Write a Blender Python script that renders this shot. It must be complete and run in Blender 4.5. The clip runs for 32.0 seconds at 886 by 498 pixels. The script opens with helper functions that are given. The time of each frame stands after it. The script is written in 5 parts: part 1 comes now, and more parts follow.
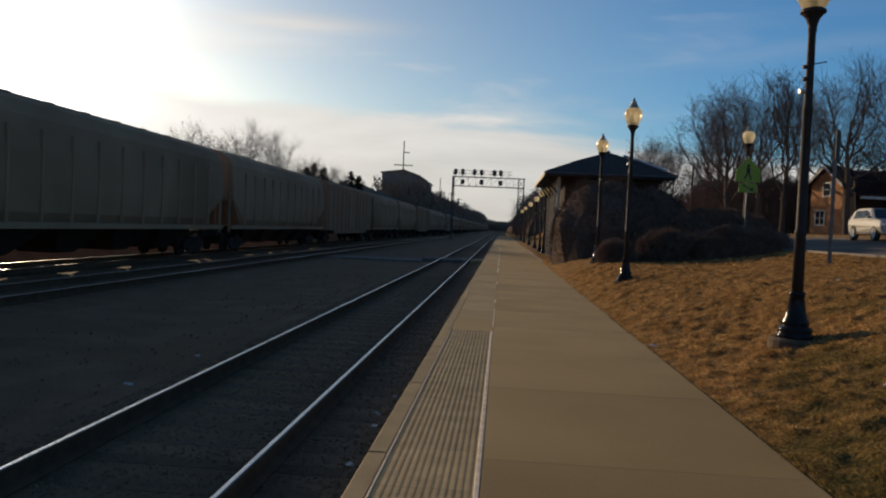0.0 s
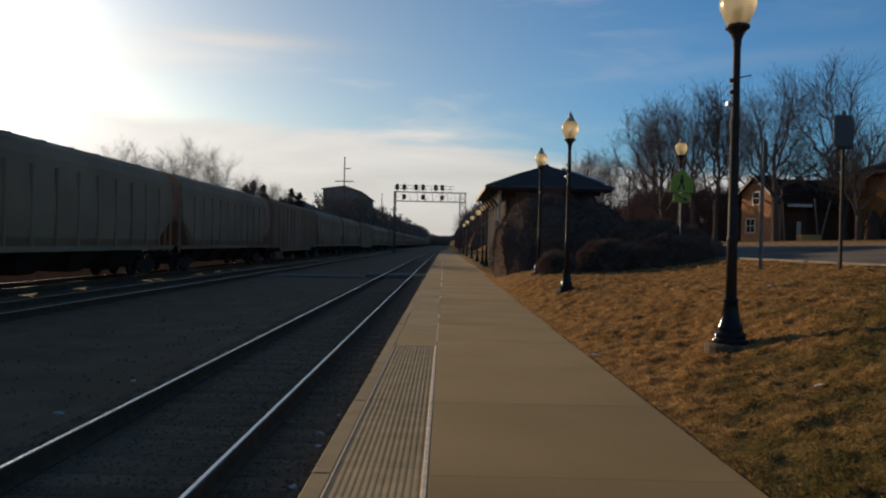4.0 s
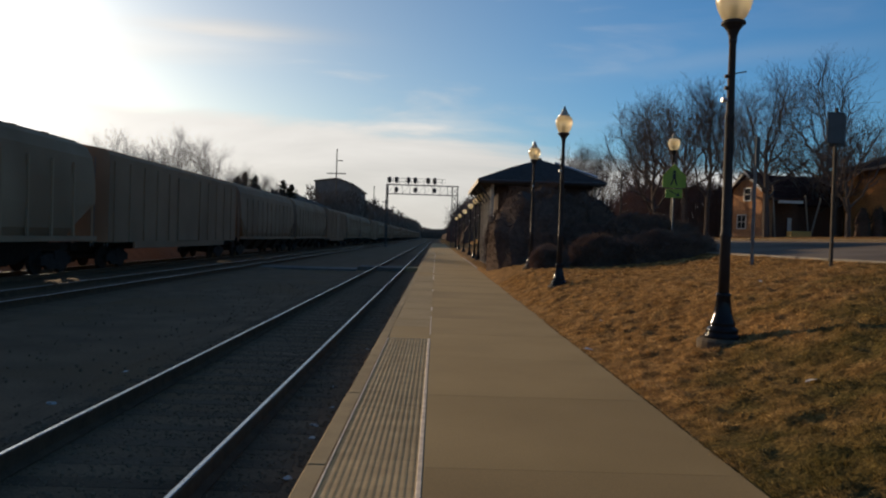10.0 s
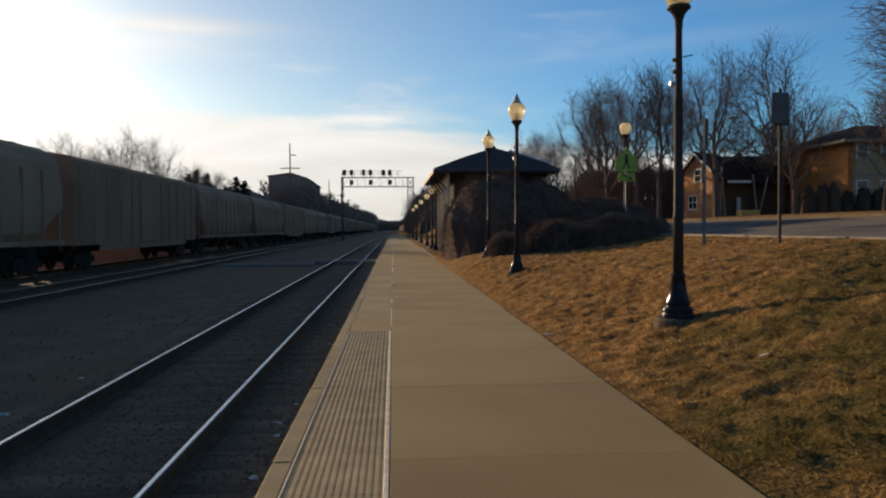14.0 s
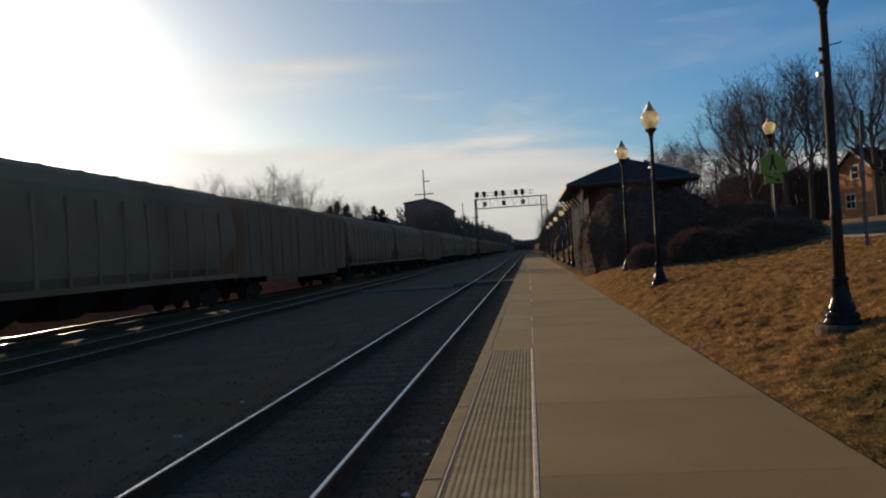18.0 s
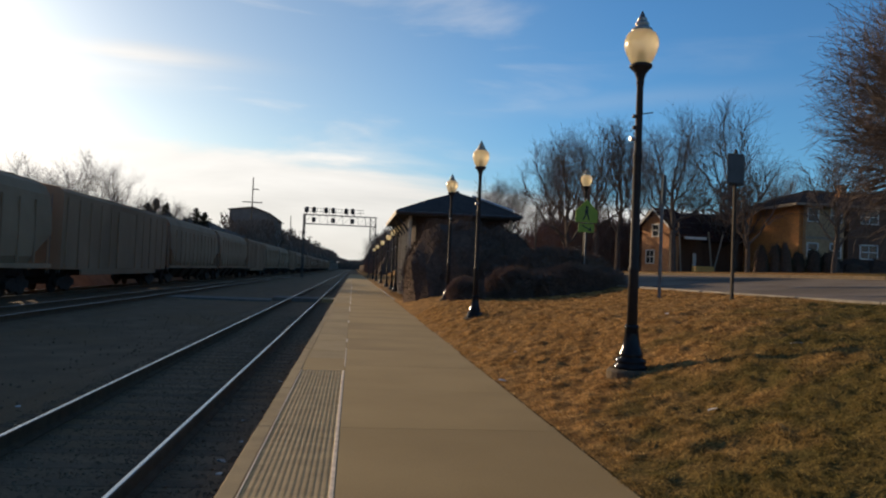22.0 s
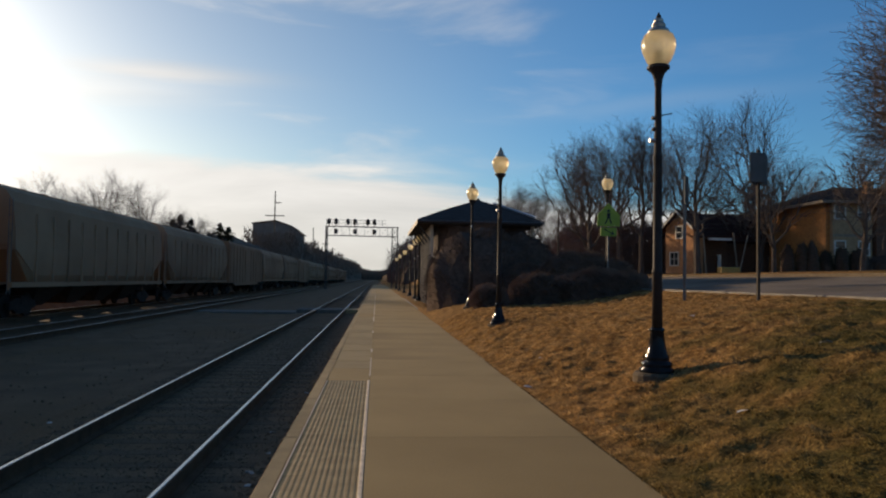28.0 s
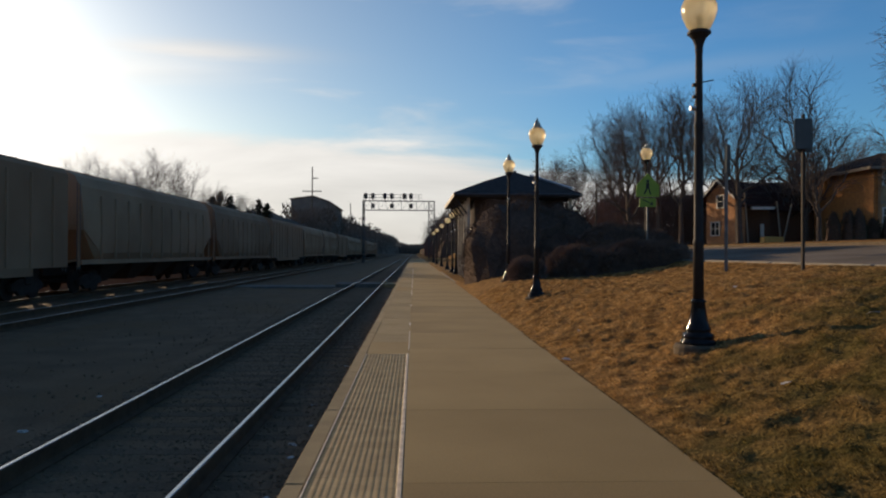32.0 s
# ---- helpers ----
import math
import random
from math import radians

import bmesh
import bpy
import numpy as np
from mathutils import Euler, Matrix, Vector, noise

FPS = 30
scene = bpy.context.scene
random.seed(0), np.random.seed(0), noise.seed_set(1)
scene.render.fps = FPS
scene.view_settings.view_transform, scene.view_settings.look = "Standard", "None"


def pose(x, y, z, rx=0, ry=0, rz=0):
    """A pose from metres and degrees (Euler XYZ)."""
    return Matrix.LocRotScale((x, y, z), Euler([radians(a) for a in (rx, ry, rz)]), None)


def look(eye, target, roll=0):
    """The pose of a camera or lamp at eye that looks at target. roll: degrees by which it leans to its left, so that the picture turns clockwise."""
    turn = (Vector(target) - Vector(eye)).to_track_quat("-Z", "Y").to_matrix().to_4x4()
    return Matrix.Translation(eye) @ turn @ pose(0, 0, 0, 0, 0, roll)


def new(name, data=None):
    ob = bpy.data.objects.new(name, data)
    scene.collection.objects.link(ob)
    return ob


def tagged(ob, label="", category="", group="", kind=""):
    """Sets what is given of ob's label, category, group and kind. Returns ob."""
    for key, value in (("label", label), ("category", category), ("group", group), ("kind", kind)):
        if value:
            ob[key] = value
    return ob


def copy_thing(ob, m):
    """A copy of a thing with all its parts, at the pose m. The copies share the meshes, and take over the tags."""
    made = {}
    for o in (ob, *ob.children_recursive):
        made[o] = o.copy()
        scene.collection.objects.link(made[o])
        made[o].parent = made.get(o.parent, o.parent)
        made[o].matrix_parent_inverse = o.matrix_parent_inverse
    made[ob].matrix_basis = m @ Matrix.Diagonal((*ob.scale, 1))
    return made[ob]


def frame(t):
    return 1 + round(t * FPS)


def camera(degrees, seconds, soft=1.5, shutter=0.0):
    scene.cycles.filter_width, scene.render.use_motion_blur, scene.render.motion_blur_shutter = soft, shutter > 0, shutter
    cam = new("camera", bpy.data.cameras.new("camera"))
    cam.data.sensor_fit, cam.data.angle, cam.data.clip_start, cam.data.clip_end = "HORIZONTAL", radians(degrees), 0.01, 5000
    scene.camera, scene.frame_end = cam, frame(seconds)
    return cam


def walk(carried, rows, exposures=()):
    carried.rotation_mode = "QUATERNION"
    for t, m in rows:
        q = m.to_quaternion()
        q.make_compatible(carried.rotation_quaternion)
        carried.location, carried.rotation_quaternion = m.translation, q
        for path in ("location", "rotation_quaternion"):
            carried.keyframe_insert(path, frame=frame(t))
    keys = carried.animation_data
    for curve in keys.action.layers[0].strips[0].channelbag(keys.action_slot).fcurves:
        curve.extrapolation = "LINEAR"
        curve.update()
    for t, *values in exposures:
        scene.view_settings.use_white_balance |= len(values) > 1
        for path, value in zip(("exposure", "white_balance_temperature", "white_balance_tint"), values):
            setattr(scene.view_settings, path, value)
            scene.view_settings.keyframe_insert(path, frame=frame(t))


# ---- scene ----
EYE = Vector((0.0, 0.0, 1.58))
# seconds, yaw to the left, pitch up, lean to the left, in degrees; sway of the standing eye, in metres
AIM = [
    (0, 4.33, -1.66, 2.53, -0.004, -0.017, 0.012), (0.5, 4.20, -0.90, 2.32, 0.007, -0.007, -0.004), (1, 3.43, -1.44, 1.94, -0.029, -0.007, -0.011),
    (1.5, 3.77, -0.58, 1.59, -0.026, -0.005, 0.002), (2, 4.24, -1.30, 1.64, 0.014, 0.006, 0.037), (2.5, 3.76, -0.32, 1.34, 0.003, 0.002, -0.005),
    (3, 2.25, 0.17, 1.76, -0.003, -0.003, 0.003), (3.5, -0.03, -0.02, 1.16, 0.018, 0.002, 0.018), (5.5, 1.20, -1.45, 1.46, -0.008, -0.004, -0.017),
    (6, 1.62, -1.68, 0.80, -0.007, 0.010, -0.008), (6.5, 2.71, -1.96, 0.31, -0.003, 0.013, -0.024), (7, 3.64, -2.01, 0.29, -0.020, 0.002, -0.014),
    (7.5, 2.63, -2.20, 0.73, 0.001, 0.009, 0.001), (8, -0.22, -1.91, -0.23, -0.027, -0.011, 0.007), (8.5, -1.14, -1.22, 0.30, -0.018, -0.011, 0.010),
    (9, -1.15, -0.79, 0.88, 0.025, 0.003, 0.013), (9.5, -1.54, -0.58, 1.76, 0.018, -0.003, -0.016), (10, -0.55, -0.89, 1.78, -0.022, -0.000, 0.009),
    (10.5, -0.85, -0.46, 0.92, -0.014, -0.003, 0.004), (11, -2.26, -0.89, 1.56, -0.008, 0.004, -0.001), (11.5, -0.82, 0.17, 0.71, 0.005, -0.001, 0.014),
    (12, -1.30, -2.27, 1.01, 0.002, 0.002, 0.008), (12.5, -4.38, -0.99, 0.66, -0.041, -0.009, 0.007), (13, -3.70, -1.57, 0.89, -0.013, 0.006, -0.019),
    (13.5, -3.66, -1.42, -0.07, -0.027, -0.001, 0.001), (15.5, -3.71, -2.24, -0.59, -0.008, 0.021, 0.020), (16, -1.87, -1.45, -0.04, 0.004, 0.034, 0.002),
    (16.5, -1.55, 0.40, -2.21, -0.049, -0.010, -0.001), (16.6, -1.60, 0.50, -2.25, -0.033, -0.008, -0.008), (16.7, 1.70, 0.50, -2.30, -0.017, -0.006, -0.014),
    (16.8, 6.73, -0.16, -2.30, -0.002, -0.004, -0.021), (16.9, 9.30, -1.75, -3.00, 0.019, 0.007, -0.008), (17, 11.81, -3.31, -3.68, 0.040, 0.018, 0.005),
    (17.1, 13.60, -4.10, -3.75, 0.017, 0.015, -0.002), (17.2, 12.70, -4.20, -3.80, -0.005, 0.012, -0.009), (17.3, 11.20, -3.85, -3.90, -0.028, 0.010, -0.016),
    (17.5, 7.88, -2.73, -3.95, -0.074, 0.004, -0.030), (18, 6.42, 0.30, -3.50, -0.041, -0.009, -0.019), (18.5, 7.95, -0.37, -0.85, -0.038, -0.027, 0.018),
    (19, 3.45, -0.90, 0.49, -0.030, 0.001, -0.000), (19.5, -0.31, 0.97, 0.40, -0.016, -0.004, -0.006), (20, -4.14, 0.96, 1.28, 0.003, 0.017, -0.006),
    (20.5, -4.76, 1.34, 1.82, -0.002, 0.002, -0.005), (21, -5.28, 1.72, 1.49, 0.000, 0.014, -0.009), (21.5, -6.33, 0.87, 1.62, -0.004, -0.010, -0.013),
    (22, -6.64, 1.71, 2.40, -0.001, -0.005, 0.002), (22.5, -6.06, 2.13, 2.00, -0.003, -0.005, -0.003), (23, -6.44, 2.68, 2.28, -0.007, -0.003, 0.005),
    (23.5, -7.68, 2.40, 3.13, -0.017, -0.001, 0.007), (24, -6.07, 2.44, 3.44, -0.013, -0.002, -0.005), (24.5, -6.10, 3.44, 1.83, -0.017, -0.006, -0.003),
    (26.5, -5.50, 3.38, 1.63, 0.003, -0.024, 0.005), (27, -6.21, 2.93, 1.88, 0.019, 0.003, 0.006), (27.5, -5.91, 3.27, 0.89, 0.009, -0.007, 0.011),
    (28, -4.94, 2.29, 0.91, 0.009, -0.015, -0.006), (28.5, -5.00, 1.76, 1.04, 0.028, -0.004, -0.019), (29, -4.67, 1.35, 0.25, 0.009, -0.010, 0.002),
    (29.5, -4.15, 0.38, 0.31, 0.016, 0.009, -0.000), (30, -5.21, 0.80, 0.44, 0.027, 0.013, -0.005), (30.5, -2.46, 0.80, 0.32, 0.008, -0.004, 0.002),
    (31, -3.88, 0.84, 0.64, 0.015, 0.006, -0.002), (31.5, -2.07, 0.06, -0.72, 0.036, 0.028, 0.025), (32, -2.18, 0.25, 0.23, 0.009, 0.007, -0.002),
]


def aim(yaw, pitch, roll, dx, dy, dz):
    y, p = radians(yaw), radians(pitch)
    way = Vector((-math.sin(y) * math.cos(p), math.cos(y) * math.cos(p), math.sin(p)))
    eye = EYE + Vector((dx, dy, dz))
    return look(eye, eye + way, roll)


cam = camera(60.4, 32.0, soft=2.1)
walk(cam, [(t, aim(*row)) for t, *row in AIM], exposures=[(0.0, -0.32), (6.0, -0.3), (9.0, -0.25), (13.0, -0.05), (16.0, 0.15), (17.0, -0.25), (18.0, -0.38), (19.0, -0.42), (20.0, -0.22), (22.0, 0.08), (24.0, 0.13), (28.0, -0.12), (30.0, -0.16), (32.0, -0.1)])

# ---- sky, sun ----
SUN_AZ, SUN_EL = radians(-35.5), radians(12.6)
SUN = Vector((math.sin(SUN_AZ) * math.cos(SUN_EL), math.cos(SUN_AZ) * math.cos(SUN_EL), math.sin(SUN_EL)))


def sky():
    w = bpy.data.worlds.new("sky")
    scene.world = w
    w.use_nodes = True
    nt = w.node_tree
    nt.nodes.clear()
    N, L = nt.nodes.new, nt.links.new

    def math_node(op, a, b=None, clamp=False):
        n = N("ShaderNodeMath")
        n.operation, n.use_clamp = op, clamp
        for k, v in enumerate((a, b)):
            if v is None:
                continue
            if isinstance(v, (int, float)):
                n.inputs[k].default_value = v
            else:
                L(v, n.inputs[k])
        return n.outputs[0]

    def dot(vec, d):
        n = N("ShaderNodeVectorMath")
        n.operation = "DOT_PRODUCT"
        L(vec, n.inputs[0])
        n.inputs[1].default_value = d
        return n.outputs["Value"]

    def ramp(v, a, b):
        n = N("ShaderNodeMapRange")
        n.interpolation_type = "SMOOTHSTEP"
        L(v, n.inputs["Value"])
        n.inputs["From Min"].default_value, n.inputs["From Max"].default_value = a, b
        return n.outputs["Result"]

    def mixc(f, a, b):
        n = N("ShaderNodeMix")
        n.data_type = "RGBA"
        for k, v in ((0, f), (6, a), (7, b)):
            if isinstance(v, tuple):
                n.inputs[k].default_value = v
            elif isinstance(v, (int, float)):
                n.inputs[k].default_value = v
            else:
                L(v, n.inputs[k])
        return n.outputs[2]

    co = N("ShaderNodeTexCoord").outputs["Generated"]
    air = N("ShaderNodeTexSky")
    air.sky_type, air.sun_disc = "NISHITA", False
    air.sun_elevation, air.sun_rotation = SUN_EL, SUN_AZ
    air.air_density, air.dust_density, air.ozone_density = 1.0, 0.6, 1.6
    # thin streaked cloud: noise drawn out along one way
    mp = N("ShaderNodeMapping")
    mp.vector_type = "POINT"
    mp.inputs["Rotation"].default_value = (0.12, 0.1, 0.25)
    mp.inputs["Scale"].default_value = (1.6, 2.2, 9.0)
    L(co, mp.inputs["Vector"])
    no = N("ShaderNodeTexNoise")
    no.inputs["Scale"].default_value, no.inputs["Detail"].default_value = 1.7, 7.0
    no.inputs["Roughness"].default_value, no.inputs["Distortion"].default_value = 0.55, 0.4
    L(mp.outputs[0], no.inputs["Vector"])
    streak = no.outputs["Fac"]
    # the cloud bank low over the far horizon, higher towards the sun
    bank_h = dot(co, (-0.11, 0.0, -1.0))
    bank_n = math_node("ADD", bank_h, math_node("MULTIPLY", math_node("SUBTRACT", streak, 0.5), 0.17))
    bank = ramp(bank_n, -0.137, -0.094)
    wisp = math_node("MULTIPLY", ramp(streak, 0.5, 0.72), 0.75)
    near_sun = dot(co, tuple(SUN))
    wide = ramp(near_sun, 0.55, 0.97)
    wisp = math_node("MULTIPLY", wisp, math_node("ADD", math_node("MULTIPLY", wide, 0.75), 0.09))
    cover = math_node("MAXIMUM", math_node("MULTIPLY", bank, 0.93), wisp)
    for az, el, long, thick, tilt, much in ((-16.5, 14.0, 0.11, 0.010, 0.02, 0.8), (-20.5, 12.6, 0.13, 0.022, 0.1, 0.55), (-10.0, 7.2, 0.13, 0.007, -0.03, 0.5), (20.0, 13.0, 0.16, 0.012, 0.05, 0.1)):
        a, e = radians(az), radians(el)
        fore = Vector((math.sin(a) * math.cos(e), math.cos(a) * math.cos(e), math.sin(e)))
        right = Vector((math.cos(a), -math.sin(a), 0))
        rise = right.cross(fore)
        along = (right * math.cos(tilt) + rise * math.sin(tilt)).normalized()
        across = (rise * math.cos(tilt) - right * math.sin(tilt)).normalized()
        u = math_node("DIVIDE", dot(co, tuple(along)), long)
        v = math_node("DIVIDE", math_node("ADD", dot(co, tuple(across)), math_node("MULTIPLY", math_node("SUBTRACT", streak, 0.5), thick * 3)), thick)
        near = math_node("EXPONENT", math_node("MULTIPLY", math_node("ADD", math_node("MULTIPLY", u, u), math_node("MULTIPLY", v, v)), -1.0))
        ahead = ramp(dot(co, tuple(fore)), 0.3, 0.6)
        cover = math_node("MAXIMUM", cover, math_node("MULTIPLY", math_node("MULTIPLY", near, ahead), much))
    glow = math_node("POWER", math_node("MAXIMUM", near_sun, 0.0), 60.0)
    glow2 = math_node("POWER", math_node("MAXIMUM", near_sun, 0.0), 260.0)
    wide_glow = math_node("MULTIPLY", math_node("POWER", math_node("MAXIMUM", near_sun, 0.0), 9.0), 3.2)
    bright = math_node("ADD", math_node("ADD", wide_glow, math_node("ADD", math_node("MULTIPLY", glow, 6.0), math_node("MULTIPLY", glow2, 40.0))), 6.9)
    cc = N("ShaderNodeVectorMath")
    cc.operation = "SCALE"
    cc.inputs[0].default_value = (1.0, 0.955, 0.9)
    L(math_node("MULTIPLY", bright, math_node("ADD", math_node("MULTIPLY", streak, 0.9), 0.57)), cc.inputs["Scale"])
    air_t = N("ShaderNodeVectorMath")
    air_t.operation = "MULTIPLY"
    L(air.outputs[0], air_t.inputs[0])
    L(mixc(wide, (*SKY_TINT, 1.0), (0.88, 0.96, 1.06, 1.0)), air_t.inputs[1])
    halo = N("ShaderNodeVectorMath")
    halo.operation = "SCALE"
    halo.inputs[0].default_value = (1.0, 0.96, 0.9)
    L(math_node("ADD", math_node("MULTIPLY", glow, 2.6), math_node("MULTIPLY", glow2, 60.0)), halo.inputs["Scale"])
    add = N("ShaderNodeVectorMath")
    add.operation = "ADD"
    L(air_t.outputs[0], add.inputs[0])
    L(halo.outputs[0], add.inputs[1])
    col = mixc(cover, add.outputs[0], cc.outputs[0])
    bg = N("ShaderNodeBackground")
    bg.inputs["Strength"].default_value = SKY_STRENGTH
    L(col, bg.inputs["Color"])
    out = N("ShaderNodeOutputWorld")
    L(bg.outputs[0], out.inputs[0])


SKY_TINT = (0.46, 0.89, 1.31)
SKY_STRENGTH = 0.106
sky()
sun_data = bpy.data.lights.new("sun", "SUN")
sun_data.energy, sun_data.angle, sun_data.color = 4.95, radians(0.6), (1.0, 0.74, 0.46)
sun_lamp = new("sun", sun_data)
sun_lamp.matrix_world = look(SUN * 200, (0, 0, 0))


# ---- materials ----
def mat(name, a, b, scale=4.0, rough=0.8, metal=0.0, bump=0.2, fine=60.0, speck=0.25, vary=0.12, spec=0.5, c=None, thin=0.0):
    """Two colours mixed by a coarse noise, broken up by a fine one, with relief; objects differ a little."""
    m = bpy.data.materials.new(name)
    m.use_nodes = True
    nt = m.node_tree
    N, L = nt.nodes.new, nt.links.new
    bsdf = nt.nodes["Principled BSDF"]
    tc = N("ShaderNodeTexCoord").outputs["Object"]
    info = N("ShaderNodeObjectInfo")
    shift = N("ShaderNodeVectorMath")
    shift.operation = "ADD"
    sc = N("ShaderNodeVectorMath")
    sc.operation = "SCALE"
    comb = N("ShaderNodeCombineXYZ")
    for k in range(3):
        L(info.outputs["Random"], comb.inputs[k])
    L(comb.outputs[0], sc.inputs[0])
    sc.inputs["Scale"].default_value = 37.0
    L(tc, shift.inputs[0])
    L(sc.outputs[0], shift.inputs[1])
    n1 = N("ShaderNodeTexNoise")
    n1.inputs["Scale"].default_value, n1.inputs["Detail"].default_value = scale, 6.0
    n2 = N("ShaderNodeTexNoise")
    n2.inputs["Scale"].default_value, n2.inputs["Detail"].default_value = fine, 4.0
    for n in (n1, n2):
        L(shift.outputs[0], n.inputs["Vector"])
    r1 = N("ShaderNodeMapRange")
    r1.inputs["From Min"].default_value, r1.inputs["From Max"].default_value = 0.35, 0.65
    L(n1.outputs["Fac"], r1.inputs["Value"])
    mix = N("ShaderNodeMix")
    mix.data_type = "RGBA"
    mix.inputs[6].default_value, mix.inputs[7].default_value = (*a, 1), (*b, 1)
    L(r1.outputs[0], mix.inputs[0])
    last = mix.outputs[2]
    if c:
        n3 = N("ShaderNodeTexNoise")
        n3.inputs["Scale"].default_value, n3.inputs["Detail"].default_value = scale * 0.31, 3.0
        L(shift.outputs[0], n3.inputs["Vector"])
        r3 = N("ShaderNodeMapRange")
        r3.inputs["From Min"].default_value, r3.inputs["From Max"].default_value = 0.5, 0.66
        L(n3.outputs["Fac"], r3.inputs["Value"])
        mx = N("ShaderNodeMix")
        mx.data_type = "RGBA"
        L(r3.outputs[0], mx.inputs[0])
        L(last, mx.inputs[6])
        mx.inputs[7].default_value = (*c, 1)
        last = mx.outputs[2]
    hsv = N("ShaderNodeHueSaturation")
    val = N("ShaderNodeMath")
    val.operation = "MULTIPLY_ADD"
    L(n2.outputs["Fac"], val.inputs[0])
    val.inputs[1].default_value, val.inputs[2].default_value = speck * 2, 1 - speck
    v2 = N("ShaderNodeMath")
    v2.operation = "MULTIPLY_ADD"
    L(info.outputs["Random"], v2.inputs[0])
    v2.inputs[1].default_value, v2.inputs[2].default_value = vary * 2, 1 - vary
    v3 = N("ShaderNodeMath")
    v3.operation = "MULTIPLY"
    L(val.outputs[0], v3.inputs[0])
    L(v2.outputs[0], v3.inputs[1])
    L(v3.outputs[0], hsv.inputs["Value"])
    L(last, hsv.inputs["Color"])
    L(hsv.outputs[0], bsdf.inputs["Base Color"])
    rr = N("ShaderNodeMapRange")
    L(n2.outputs["Fac"], rr.inputs["Value"])
    rr.inputs["To Min"].default_value, rr.inputs["To Max"].default_value = max(rough - 0.12, 0.02), min(rough + 0.12, 1)
    L(rr.outputs[0], bsdf.inputs["Roughness"])
    bsdf.inputs["Metallic"].default_value = metal
    bsdf.inputs["Specular IOR Level"].default_value = spec
    if bump:
        bp = N("ShaderNodeBump")
        bp.inputs["Strength"].default_value, bp.inputs["Distance"].default_value = bump, 0.02
        L(n2.outputs["Fac"], bp.inputs["Height"])
        L(bp.outputs[0], bsdf.inputs["Normal"])
    if thin:
        tr = N("ShaderNodeBsdfTranslucent")
        L(hsv.outputs[0], tr.inputs["Color"])
        mxs = N("ShaderNodeMixShader")
        mxs.inputs[0].default_value = thin
        L(bsdf.outputs[0], mxs.inputs[1])
        L(tr.outputs[0], mxs.inputs[2])
        L(mxs.outputs[0], nt.nodes["Material Output"].inputs["Surface"])
    return m



